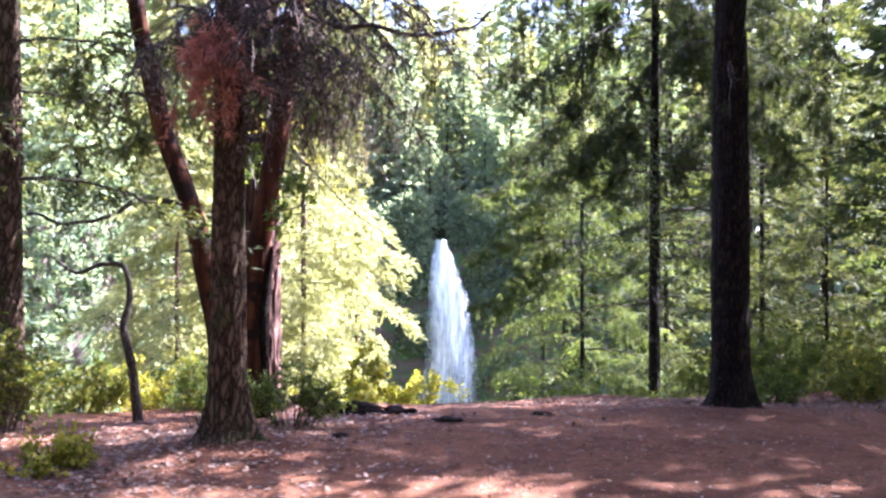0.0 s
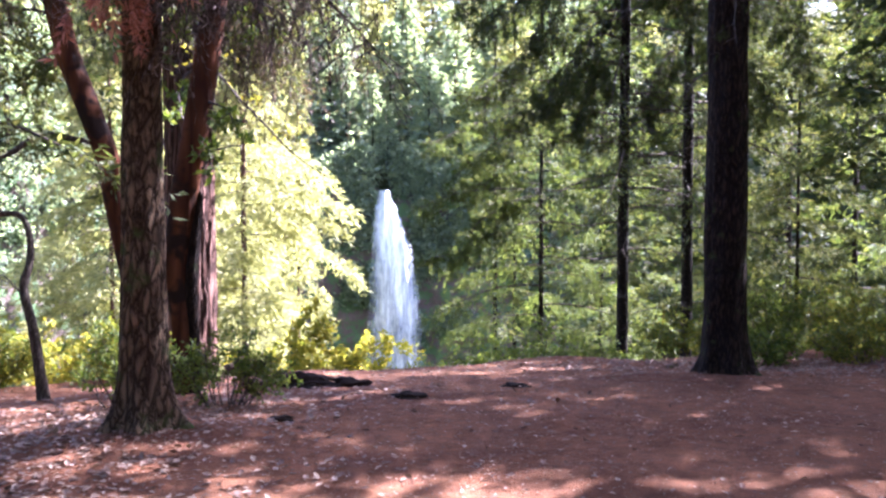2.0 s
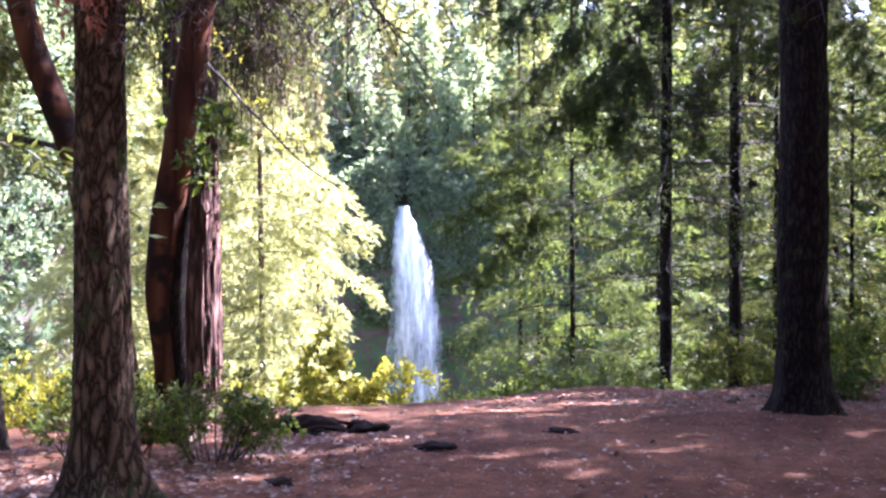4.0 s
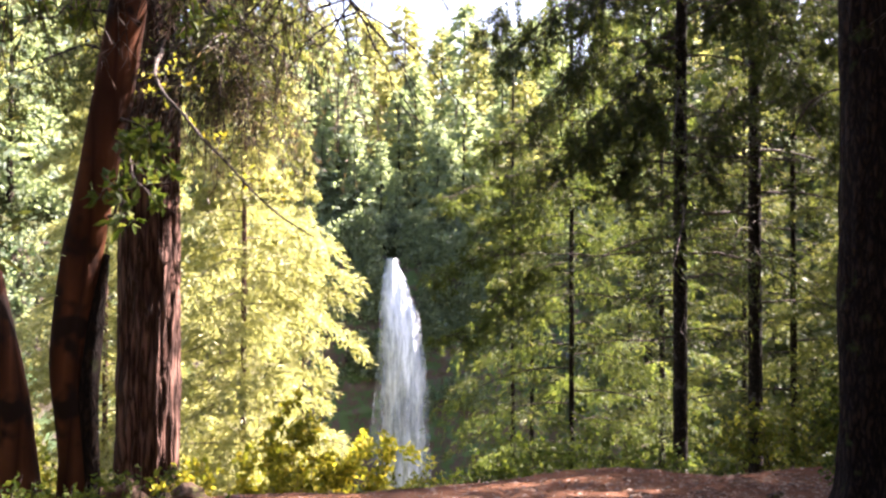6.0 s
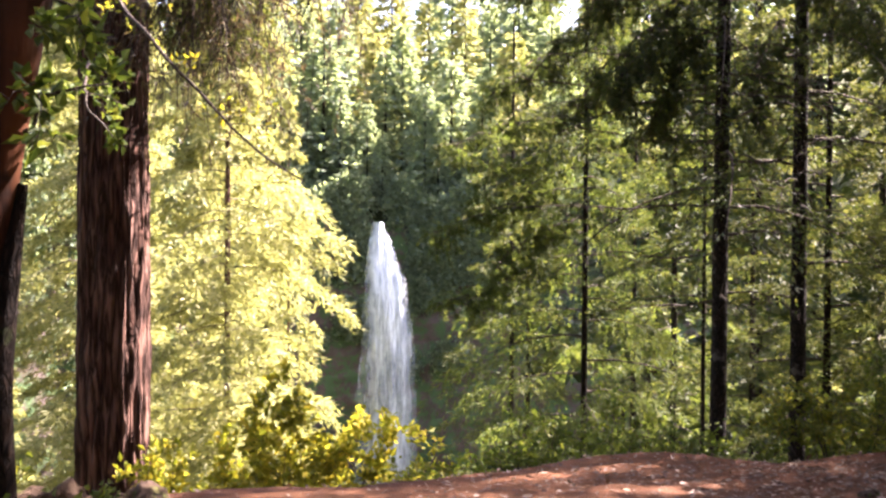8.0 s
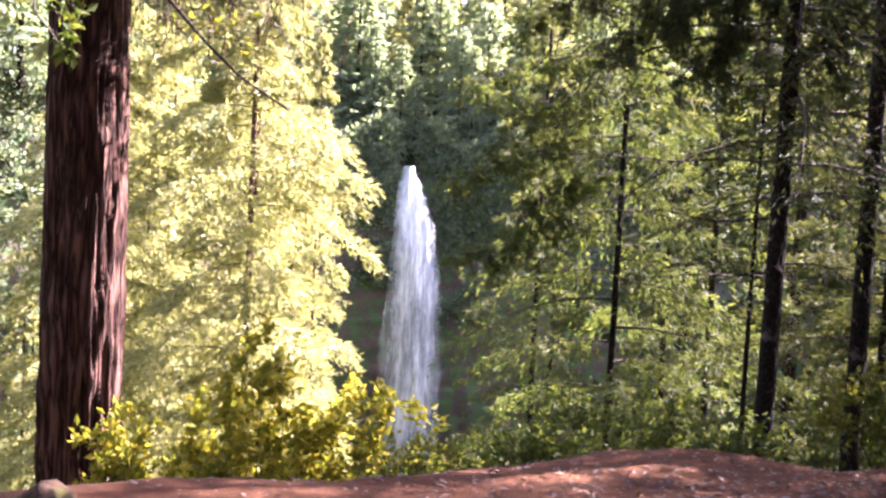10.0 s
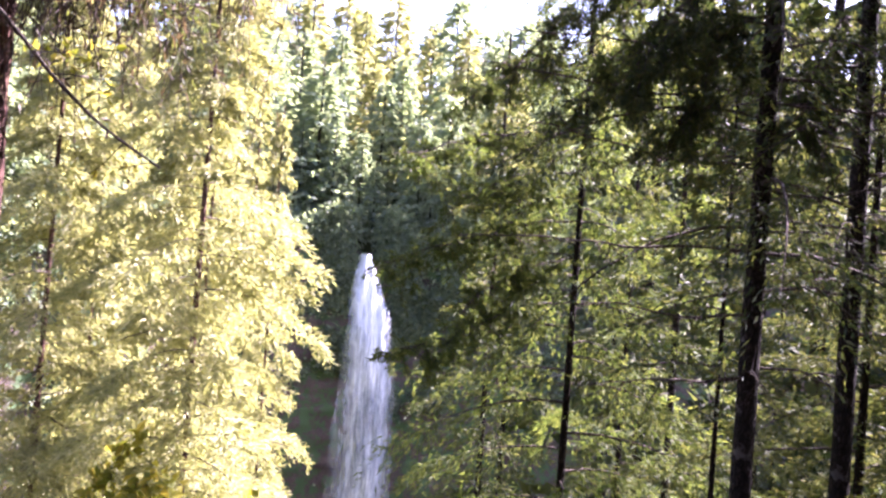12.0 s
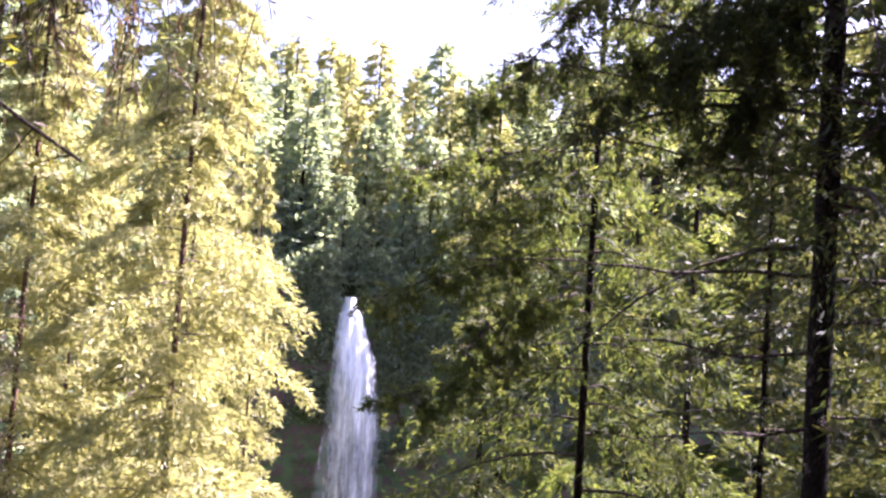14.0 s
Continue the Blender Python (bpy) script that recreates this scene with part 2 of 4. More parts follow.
def joined(pieces):
    vs, fs, n = [], [], 0
    for v, f in pieces:
        vs.append(v)
        fs.append(f + n)
        n += len(v)
    return np.concatenate(vs), np.concatenate(fs)


def unit(v):
    return v / (np.linalg.norm(v, axis=-1, keepdims=True) + 1e-9)


def blades(rng, p, d, length, width, fold=0.15):
    """One small diamond leaf or needle spray at each p along d."""
    n = len(p)
    d = unit(d)
    s = unit(np.cross(d, rng.normal(size=(n, 3))))
    up = np.cross(s, d)
    l, w = np.reshape(length, (-1, 1)) * np.ones((n, 1)), np.reshape(width, (-1, 1)) * np.ones((n, 1))
    mid = p + d * l * 0.45
    v = np.stack([p, mid + s * w + up * w * fold, p + d * l - up * w * fold, mid - s * w + up * w * fold], 1)
    return v.reshape(-1, 3), np.arange(4 * n).reshape(n, 4)


def conifer(rng, H, base, R, n_br, n_tw, n_bl, bl, bw, droop=0.35, rise=0.1, shape=0.8, gap=0.0, hang=0.3, lo=0.0, spread=(0.62, 1.12)):
    """Crown of a fir: limbs and needle sprays, the trunk's foot at the origin."""
    wood, roots, dirs, lens = [], [], [], []
    for i in range(n_br):
        u = (i + rng.random()) / n_br
        h = base + (H - base) * u * 0.985
        L = R * ((1 - u) ** shape) * rng.uniform(*spread) * (1 - lo * max(0, 0.25 - u) * 4) + 0.03 * R
        az = i * 2.399 + rng.uniform(-0.5, 0.5)
        out = np.array([math.cos(az), math.sin(az), 0])
        side = np.array([-out[1], out[0], 0])
        bend = rng.uniform(-0.25, 0.25)
        dr, ri = droop * rng.uniform(0.6, 1.4), rise * rng.uniform(0.3, 1.7) + 0.5 * u * rise

        def at(t):
            t = np.asarray(t)[..., None]
            return out * L * t + side * bend * L * t * t + np.array([0, 0, 1.0]) * (h + L * (ri * t - dr * t * t))

        ts = np.linspace(0, 1, 6)
        wood.append(tube(at(ts), np.linspace(0.006 + 0.006 * L, 0.002, 6), 4))
        if rng.random() < gap:
            continue
        k = max(4, int(n_tw * (0.35 + 0.65 * L / R)))
        t = 0.06 + 0.94 * rng.random(k) ** 0.85
        sg = rng.choice([-1.0, 1.0], k)
        p = at(t)
        tl = (0.16 + 0.30 * (1 - t) + 0.12 * rng.random(k)) * L * 0.8 + bl * 0.5
        dd = out * rng.uniform(0.35, 0.9, (k, 1)) + side * (sg * rng.uniform(0.3, 1.0, k))[:, None]
        dd[:, 2] += -hang * rng.random(k) + 0.1
        roots.append(p)
        dirs.append(unit(dd))
        lens.append(tl)
    p, d, tl = np.concatenate(roots), np.concatenate(dirs), np.concatenate(lens)
    q = rng.random((len(p), n_bl))
    pos = p[:, None] + d[:, None] * (q * tl[:, None])[..., None]
    pos[..., 2] -= (q ** 2) * tl[:, None] * hang * 0.8
    pos = pos.reshape(-1, 3) + rng.normal(size=(len(p) * n_bl, 3)) * bl * 0.12
    dd = np.repeat(d, n_bl, 0) + rng.normal(size=(len(p) * n_bl, 3)) * 0.45
    dd[:, 2] -= hang * 0.5
    return wood, blades(rng, pos, dd, bl * rng.uniform(0.6, 1.3, len(pos)), bw * rng.uniform(0.6, 1.3, len(pos)))


def shrub(rng, R, H, stems, leaves, ll, lw, stem_r=0.006):
    """Leafy shrub: stems that fork, leaves in loose sprays towards the tips."""
    wood, pos, dirs = [], [], []
    for i in range(stems):
        az, rr = rng.uniform(0, 6.283), R * math.sqrt(rng.random())
        tip = np.array([math.cos(az) * rr, math.sin(az) * rr, H * rng.uniform(0.55, 1.0) * (1 - 0.35 * rr / R)])
        foot = np.array([tip[0], tip[1], 0]) * rng.uniform(0.2, 0.6)
        knee = foot * 0.5 + tip * 0.5 + np.append(rng.normal(size=2) * 0.06 * H, 0.08 * H)
        pts = np.array([(1 - t) ** 2 * foot + 2 * t * (1 - t) * knee + t * t * tip for t in np.linspace(0, 1, 5)])
        wood.append(tube(pts, np.linspace(stem_r, stem_r * 0.3, 5), 4))
        for _ in range(5):
            t = rng.uniform(0.3, 1.0)
            a = (1 - t) ** 2 * foot + 2 * t * (1 - t) * knee + t * t * tip
            b = a + unit(rng.normal(size=3) + np.array([0, 0, 0.25])) * rng.uniform(0.12, 0.3) * min(H, 1.4)
            wood.append(tube([a, (a + b) / 2 + rng.normal(size=3) * 0.01, b], [stem_r * 0.5, stem_r * 0.4, stem_r * 0.2], 3))
            k = max(2, leaves // (stems * 5))
            q = rng.random(k)[:, None]
            pos.append(a + (b - a) * q + rng.normal(size=(k, 3)) * ll * 0.5)
            dirs.append((b - a) / np.linalg.norm(b - a) * 0.5 + rng.normal(size=(k, 3)) * 0.7)
    p = np.concatenate(pos)
    p[:, 2] = np.maximum(p[:, 2], 0.02)
    return joined(wood), blades(rng, p, np.concatenate(dirs), ll * rng.uniform(0.6, 1.3, len(p)), lw * rng.uniform(0.7, 1.2, len(p)), 0.35)


# ---- the lie of the land ----
EDGE_X = [-60, -20, -6, -3.4, -2.4, -1.4, -0.4, 0.4, 1.5, 2.3, 3.2, 4.2, 8, 20, 60]
EDGE_Y = [4, 6, 9.6, 10.8, 11.9, 12.7, 13.0, 13.4, 14.2, 14.4, 13.8, 14.2, 16, 18, 20]


CX = [-95, -62, -46, -26, -12, -2, 8, 30, 90]  # the line of the far cliff
CY = [70, 92, 118, 142, 153, 157, 156, 154, 146]


def smooth(t):
    t = np.clip(t, 0, 1)
    return t * t * (3 - 2 * t)


def land(x, y):
    """Height of the ground."""
    x, y = np.asarray(x, float), np.asarray(y, float)
    e = np.interp(x, EDGE_X, EDGE_Y)
    z = -0.56 * smooth((y - 8.0) / 7.5) + 0.10 * np.exp(-((x + 1.7) ** 2 + (y - 7.9) ** 2) / 0.5)
    z = z + 0.06 * np.exp(-((x - 2.9) ** 2 + (y - 10.7) ** 2) / 1.2) + 0.02 * np.exp(-((x - 2.0) ** 2 / 0.5 + (y - 14.5) ** 2 / 0.15)) + 0.03 * np.sin(x * 0.9 + 1) * np.cos(y * 0.7)
    d = np.maximum(0, y - e)
    z = z - np.where(d < 1.2, 0.3 * d * d, 0.432 + 0.72 * (d - 1.2)).clip(0, 46.0)
    back = np.maximum(0, y - 1.5 - np.interp(x, CX, CY))
    z = z + smooth(back / 5) * 50.5 + 0.34 * np.minimum(back, 75) * np.interp(x, [-50, -20], [0.35, 1.0])
    sidehill = np.maximum(0, np.abs(x - 10) - 45) * smooth((y - 20) / 40)
    return np.minimum(z + np.minimum(0.5 * sidehill, 16), 70 + 0.1 * y)


def foot(x, y, sink=0.03):
    return (x, y, float(land(x, y)) - sink)


def sheet(xs, ys, hgt):
    X, Y = np.meshgrid(xs, ys)
    v = np.stack([X, Y, hgt(X, Y)], -1).reshape(-1, 3)
    i, j = np.meshgrid(np.arange(len(ys) - 1), np.arange(len(xs) - 1), indexing="ij")
    n = len(xs)
    f = np.stack([i * n + j, i * n + j + 1, (i + 1) * n + j + 1, (i + 1) * n + j], -1).reshape(-1, 4)
    return v, f


def land_rough(X, Y):
    z = land(X, Y)
    out = np.empty(z.shape)
    for k in np.ndindex(z.shape):
        x, y = float(X[k]), float(Y[k])
        near = -8 < x < 10 and -2 < y < 20
        out[k] = (0.030 * noise.noise((x * 1.1, y * 1.1, 0)) + 0.014 * noise.noise((x * 4, y * 4, 3)) + (0.006 * noise.noise((x * 13, y * 13, 7)) if near else 0)) if y < 60 else noise.noise((x * 0.05, y * 0.05, 1))
    return z + out


gx = np.unique(np.r_[np.linspace(-700, -40, 14), np.linspace(-100, -40, 30), np.linspace(-40, -6, 24), np.linspace(-6, 8, 150), np.linspace(8, 40, 24), np.linspace(40, 700, 14)])
gy = np.unique(np.r_[np.linspace(-600, -8, 10), np.linspace(-8, 1, 18), np.linspace(1, 17, 180), np.linspace(17, 60, 40), np.linspace(60, 150, 20), np.linspace(150, 170, 12), np.linspace(170, 900, 24)])
tagged(part("ground", np_mesh("ground", *sheet(gx, gy, land_rough), True), SOIL), "trodden red-brown forest soil dropping into a canyon", "ground", kind="structure")
# ---- trees ----


def stuff(ob):
    return tagged(ob, kind="stuff")


def crown_parts(t, wood, leaf, needles, single=False, bare=True):
    """Limbs one by one where they can be told apart, the needles as one crown."""
    if single:
        for v, f in wood:
            part("limb", np_mesh("limb", v, f, True), TWIG, t)
    elif bare:
        stuff(part("branchwork", np_mesh("branchwork", *joined(wood), True), TWIG, t))
    part("crown", np_mesh("crown", *leaf), needles, t)


def fir(name, place, H, r, base, R, n_br, n_tw, n_bl, bl, bw, needles, barkmat, label, seed, group="", category="tree", lean=(0, 0), sides=14, step=0.35, furrow=0.0, flare=0.5, single=False, bare=True, **crown):
    rng = np.random.default_rng(seed)
    t = thing(name, place, label, category, group)
    pts = [(lean[0] * h * h / H, lean[1] * h * h / H, h) for h in np.linspace(0, H, 9)]
    part("trunk", np_mesh("trunk", *tube(pts, np.linspace(r, r * 0.25 if H > 6 else 0.008, 9), sides, 0.08, furrow, 9, flare, step), True), barkmat, t)
    wood, leaf = conifer(rng, H, base, R, n_br, n_tw, n_bl, bl, bw, **crown)
    crown_parts(t, wood, leaf, needles, single, bare)
    return t


def bush(place, R, H, stems, leaves, ll, lw, leafmat, label, seed, name="shrub", group="shrubs along the canyon edge"):
    rng = np.random.default_rng(seed)
    t = thing(name, place, label, "shrub", group)
    wood, leaf = shrub(rng, R, H, stems, leaves, ll, lw)
    stuff(part("stemwork", np_mesh("stemwork", *wood), TWIG, t))
    part("foliage", np_mesh("foliage", *leaf), leafmat, t)
    return t


def trunk_thing(name, pts, radii, mat, label, sides=40, step=0.06, rough=0.06, furrow=0.0, freq=9.0, flare=0.5):
    base = Vector(pts[0])
    t = thing(name, base, label, "tree")
    part("trunk", np_mesh("trunk", *tube([Vector(p) - base for p in pts], radii, sides, rough, furrow, freq, flare, step), True), mat, t)
    return t


def curve_at(pts, t):
    p = np.array(pts, float)
    s = np.r_[0, np.cumsum(np.linalg.norm(np.diff(p, axis=0), axis=1))]
    return np.stack([np.interp(np.asarray(t) * s[-1], s, p[:, k]) for k in range(3)], -1)


def limb(tree, pts, r0, r1, mat, seed, twigs=0, twig_l=0.4, drop=0.7, name="limb", label="", needles=None, n_leaf=0, ll=0.1, lw=0.02, start=0.2, wiggle=0.03, twig_r=0.0045):
    """A limb of a tree, in world places, with drooping twigs and, if wanted, leaves on them."""
    rng = np.random.default_rng(seed)
    base = np.array(tree.location)
    main = curve_at(pts, np.linspace(0, 1, 14)) + np.r_[np.zeros((1, 3)), rng.normal(size=(13, 3)) * wiggle]
    pieces = [tube(main - base, np.linspace(r0, r1, 14), 8, step=0.06)]
    pos, dirs = [], []
    for _ in range(twigs):
        t = start + (1 - start) * rng.random()
        a = curve_at(main, t)
        d = unit(rng.normal(size=3) * np.array([1, 1, 0.5]) + np.array([0, 0, -drop]))
        l = twig_l * rng.uniform(0.4, 1.2)
        q = np.linspace(0, 1, 5)[:, None]
        tw = a + d * l * q + np.array([0, 0, -drop * l * 0.5]) * q ** 2 + rng.normal(size=(5, 3)) * 0.012 * q
        pieces.append(tube(tw - base, np.linspace(twig_r, twig_r / 3, 5), 3))
        for _ in range(3):
            u = rng.uniform(0.2, 0.95)
            b = curve_at(tw, u)
            e = b + unit(d + rng.normal(size=3) * 0.7 + np.array([0, 0, -drop * 0.6])) * l * rng.uniform(0.2, 0.5)
            pieces.append(tube(np.array([b, (b + e) / 2 + rng.normal(size=3) * 0.01, e]) - base, [twig_r * 0.45, twig_r * 0.36, twig_r * 0.22], 3))
            pos.append((b, e))
        pos.append((tw[1], tw[-1]))
    ob = part(name, np_mesh(name, *joined(pieces), True), mat, tree, label)
    if needles and n_leaf:
        k = max(1, n_leaf // len(pos))
        ps, ds = [], []
        for a, b in pos:
            q = rng.random((k, 1))
            ps.append(a + (b - a) * q + rng.normal(size=(k, 3)) * 0.008)
            ds.append(np.repeat((b - a)[None] / (np.linalg.norm(b - a) + 1e-6), k, 0) * 0.8 + rng.normal(size=(k, 3)) * 0.55)
        n = k * len(pos)
        v, f = blades(rng, np.concatenate(ps), np.concatenate(ds), ll * rng.uniform(0.6, 1.3, n), lw * rng.uniform(0.6, 1.3, n), 0.3)
        part("foliage", np_mesh("foliage", v - base, f), needles, ob)
    return ob


# trunks beside the path
pale = trunk_thing("pine_tree", [foot(-1.67, 7.9, 0.06), (-1.67, 7.9, 1.0), (-1.66, 7.9, 2.2), (-1.65, 7.92, 4.0), (-1.62, 7.95, 9.0)], [0.165, 0.142, 0.128, 0.115, 0.08], BARK_PALE, "tree trunk with pale plated bark and a mossy foot", 56, 0.05, 0.05, 0.10, 11, 1.1)
leaner = trunk_thing("leaning_tree", [foot(-2.12, 10.0, 0.06), (-2.2, 10.0, 0.7), (-2.45, 10.0, 1.9), (-2.75, 10.0, 2.7), (-3.0, 10.0, 3.8), (-3.4, 10.1, 7.5)], [0.14, 0.115, 0.10, 0.095, 0.085, 0.06], BARK_MADRONE, "dark leaning tree trunk with red-brown bark", 28, 0.08, 0.06, 0.0, 9, 0.5)
madrone = trunk_thing("madrone_tree", [foot(-1.86, 10.05, 0.06), (-1.84, 10.05, 0.45), (-1.90, 10.05, 0.95), (-1.82, 10.05, 1.6), (-1.66, 10.05, 2.5), (-1.53, 10.05, 3.3), (-1.2, 10.1, 6.5)], [0.12, 0.10, 0.108, 0.112, 0.11, 0.10, 0.07], BARK_MADRONE, "smooth red madrone trunk, curved and leaning", 28, 0.06, 0.10, 0.0, 9, 0.3)
part("stem_strand", np_mesh("stem_strand", *tube([(0.09, -0.05, 0.0), (0.11, -0.04, 0.45), (0.085, -0.05, 0.95), (0.12, -0.03, 1.35), (0.17, 0.0, 1.75)], [0.06, 0.05, 0.055, 0.045, 0.02], 14, 0.12, step=0.06), True), BARK_DARK, madrone, "dark dead strand grown along the trunk")
cedar = trunk_thing("cedar_tree", [foot(-3.1, 17.0, 0.15), (-3.1, 17.0, 0.6), (-3.1, 17.0, 3.5), (-3.12, 17.05, 15.0)], [0.43, 0.395, 0.37, 0.25], BARK_RED, "thick cedar trunk with deeply furrowed red bark", 110, 0.06, 0.04, 0.15, 13, 0.2)
big = fir("fir_tree", foot(3.03, 10.7, 0.06), 18, 0.21, 5.2, 4.2, 70, 46, 6, 0.17, 0.030, NEEDLE_SHADED, BARK_DARK, "tall straight fir with dark scaly bark, further darkened for shade", 11, sides=40, step=0.08, furrow=0.10, flare=0.8)
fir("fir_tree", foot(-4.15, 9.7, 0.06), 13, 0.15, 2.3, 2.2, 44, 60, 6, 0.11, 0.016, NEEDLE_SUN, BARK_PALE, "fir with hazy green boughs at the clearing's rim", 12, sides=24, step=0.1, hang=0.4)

# bare and dying limbs of the pine
limb(pale, [(-1.66, 7.92, 3.05), (-1.2, 7.8, 3.35), (-0.75, 7.75, 3.28), (-0.3, 7.7, 3.18), (0.1, 7.7, 3.17), (0.42, 7.7, 3.36)], 0.03, 0.010, TWIG, 201, 14, 0.35, 0.5, label="long bare limb with drooping twigs")
for i, (dx, dy, z0, dz) in enumerate([(1.0, -0.2, 3.1, -0.3), (1.5, 0.1, 3.3, -0.35), (0.8, 0.3, 2.9, -0.25), (1.7, -0.5, 3.6, -0.6), (0.9, -0.6, 3.0, -0.2), (0.4, -0.5, 3.0, -0.3), (-0.5, -0.5, 3.2, -0.3), (-0.9, -0.2, 3.0, -0.2), (1.3, 0.5, 3.6, -0.5), (0.3, -0.7, 3.4, -0.3), (1.5, 0.3, 3.0, -0.55), (1.2, -0.8, 3.3, -0.45), (1.8, 0.4, 3.9, -0.8), (-0.4, 0.4, 3.4, -0.3), (0.7, -0.9, 3.7, -0.6), (1.6, -0.9, 3.9, -0.8)]):
    limb(pale, [(-1.65, 7.92, z0), (-1.65 + dx * 0.5, 7.9 + dy * 0.5, z0 + 0.2), (-1.65 + dx, 7.9 + dy, z0 + dz)], 0.017, 0.004, TWIG, 210 + i, 48, 0.5, 0.8, needles=NEEDLE_DRY, n_leaf=420, ll=0.07, lw=0.003, twig_r=0.0055, label="dry dead limb hung with bare twigs")
limb(pale, [(-1.68, 7.82, 3.3), (-1.70, 7.55, 3.35), (-1.72, 7.3, 3.1)], 0.012, 0.004, TWIG, 231, 40, 0.42, 1.8, needles=NEEDLE_DEAD, n_leaf=3200, ll=0.075, lw=0.009, label="broken limb with hanging dead red needles")
for i, (dx, dy, z0, dz) in enumerate([(-1.2, 0.3, 3.0, -0.5), (-1.0, -0.5, 3.5, -0.4), (-0.8, 0.8, 2.6, -0.2), (0.8, 0.7, 3.9, -0.4)]):
    limb(leaner, [(-2.72, 10.0, z0), (-2.72 + dx * 0.5, 10 + dy * 0.5, z0 + 0.15), (-2.72 + dx, 10 + dy, z0 + dz)], 0.018, 0.005, TWIG, 240 + i, 30, 0.45, 0.4, needles=NEEDLE_SUN, n_leaf=1500, ll=0.08, lw=0.010, label="leafy limb")
limb(leaner, [(-2.52, 10.0, 2.0), (-2.9, 9.8, 2.05), (-3.4, 9.6, 1.75), (-3.9, 9.5, 1.9)], 0.03, 0.012, TWIG, 250, 5, 0.3, 0.2, label="crooked bare limb")
# leafy limbs of the madrone and the cedar
for i, (a, b) in enumerate([((-1.7, 10.05, 2.3), (-1.35, 9.8, 2.15)), ((-1.78, 10.05, 1.75), (-1.35, 9.9, 1.95)), ((-1.6, 10.05, 2.9), (-2.1, 9.9, 2.85)), ((-1.55, 10.05, 3.1), (-1.1, 10.2, 3.0))]):
    limb(madrone, [a, tuple((np.array(a) + b) / 2 + np.array([0, 0, 0.08])), b], 0.012, 0.004, TWIG, 260 + i, 8, 0.22, 0.3, needles=LEAF_GREEN, n_leaf=150, ll=0.085, lw=0.022, label="twig with bright green leaves")
limb(cedar, [(-2.9, 16.8, 4.3), (-2.55, 14.8, 3.5), (-1.95, 14.1, 2.75), (-1.35, 14.0, 2.15), (-0.85, 14.0, 1.75)], 0.03, 0.007, TWIG, 270, 22, 0.45, 0.15, needles=LEAF_YELLOW, n_leaf=260, ll=0.07, lw=0.018, label="slender sweeping limb with sparse leaves")
limb(cedar, [(-3.0, 16.7, 3.4), (-2.9, 15.2, 2.9), (-2.6, 14.2, 2.35), (-2.35, 13.9, 2.1)], 0.022, 0.006, TWIG, 271, 16, 0.35, 0.3, needles=LEAF_GREEN, n_leaf=420, ll=0.10, lw=0.028, label="limb with bright green leaf sprays")
for i, (dx, dy, z0, dz) in enumerate([(1.4, -0.6, 4.6, -0.9), (1.8, -0.3, 5.2, -0.8), (1.2, -1.2, 4.9, -0.9), (2.2, 0.2, 5.6, -1.2), (1.5, 0.4, 4.2, -0.6), (-1.5, -0.6, 4.8, -0.6), (-1.3, -1.0, 4.0, -0.3), (2.0, -1.0, 5.9, -1.3)]):
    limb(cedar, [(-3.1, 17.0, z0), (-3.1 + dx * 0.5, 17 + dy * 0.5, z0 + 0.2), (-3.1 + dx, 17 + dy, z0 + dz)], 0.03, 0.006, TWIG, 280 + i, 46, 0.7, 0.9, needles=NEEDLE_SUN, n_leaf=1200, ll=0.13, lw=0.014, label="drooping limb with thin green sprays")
for i, (dx, dy, z0, dz) in enumerate([(1.5, -0.9, 4.3, -0.5), (2.3, -0.5, 4.7, -0.6), (1.8, -1.4, 4.4, -0.5), (1.0, -0.6, 4.0, -0.3), (2.7, 0.2, 5.0, -0.8), (1.2, -1.3, 4.6, -0.6), (2.0, 0.3, 4.5, -0.7)]):
    limb(cedar, [(-3.1, 17.0, z0), (-3.1 + dx * 0.5, 17 + dy * 0.5, z0 + 0.15), (-3.1 + dx, 17 + dy, z0 + dz)], 0.024, 0.008, TWIG, 520 + i, 34, 0.95, 1.5, needles=NEEDLE_BROWN, n_leaf=420, ll=0.11, lw=0.010, twig_r=0.008, label="dying limb with long hanging brown twigs")

# bent dead sapling
snag = trunk_thing("dead_sapling", [foot(-2.93, 9.8, 0.03), (-3.02, 9.85, 0.45), (-3.13, 9.9, 0.82), (-3.07, 9.95, 0.98), (-3.08, 10.0, 1.22), (-3.16, 10.05, 1.41), (-3.42, 10.1, 1.40), (-3.65, 10.15, 1.29), (-3.85, 10.15, 1.42)], [0.045, 0.042, 0.036, 0.032, 0.028, 0.026, 0.022, 0.018, 0.012], TWIG, "dead sapling with a sharply bent top", 12, 0.05, 0.12, 0, 9, 0.3)
limb(snag, [(-3.1, 9.9, 0.75), (-3.25, 9.8, 0.9), (-3.4, 9.75, 0.88)], 0.008, 0.003, TWIG, 290, 4, 0.2, 0.3, label="dry side twig")

# firs past the rim
near = dict(single=True, sides=20, step=0.12)
mid1 = fir("fir_tree", foot(3.4, 16.4, 0.2), 19, 0.092, 3.6, 2.6, 50, 60, 11, 0.075, 0.009, NEEDLE_SHADED, BARK_MOTTLED, "slim fir with mottled bark and drooping shade-toned boughs", 21, hang=0.8, droop=0.6, lean=(0.01, 0), **near)
mid2 = fir("fir_tree", foot(4.65, 17.3, 0.2), 20, 0.098, 3.4, 2.7, 64, 62, 11, 0.075, 0.009, NEEDLE_SHADED, BARK_MOTTLED, "slim fir with mottled bark and drooping shade-toned boughs", 22, hang=0.7, droop=0.45, **near)
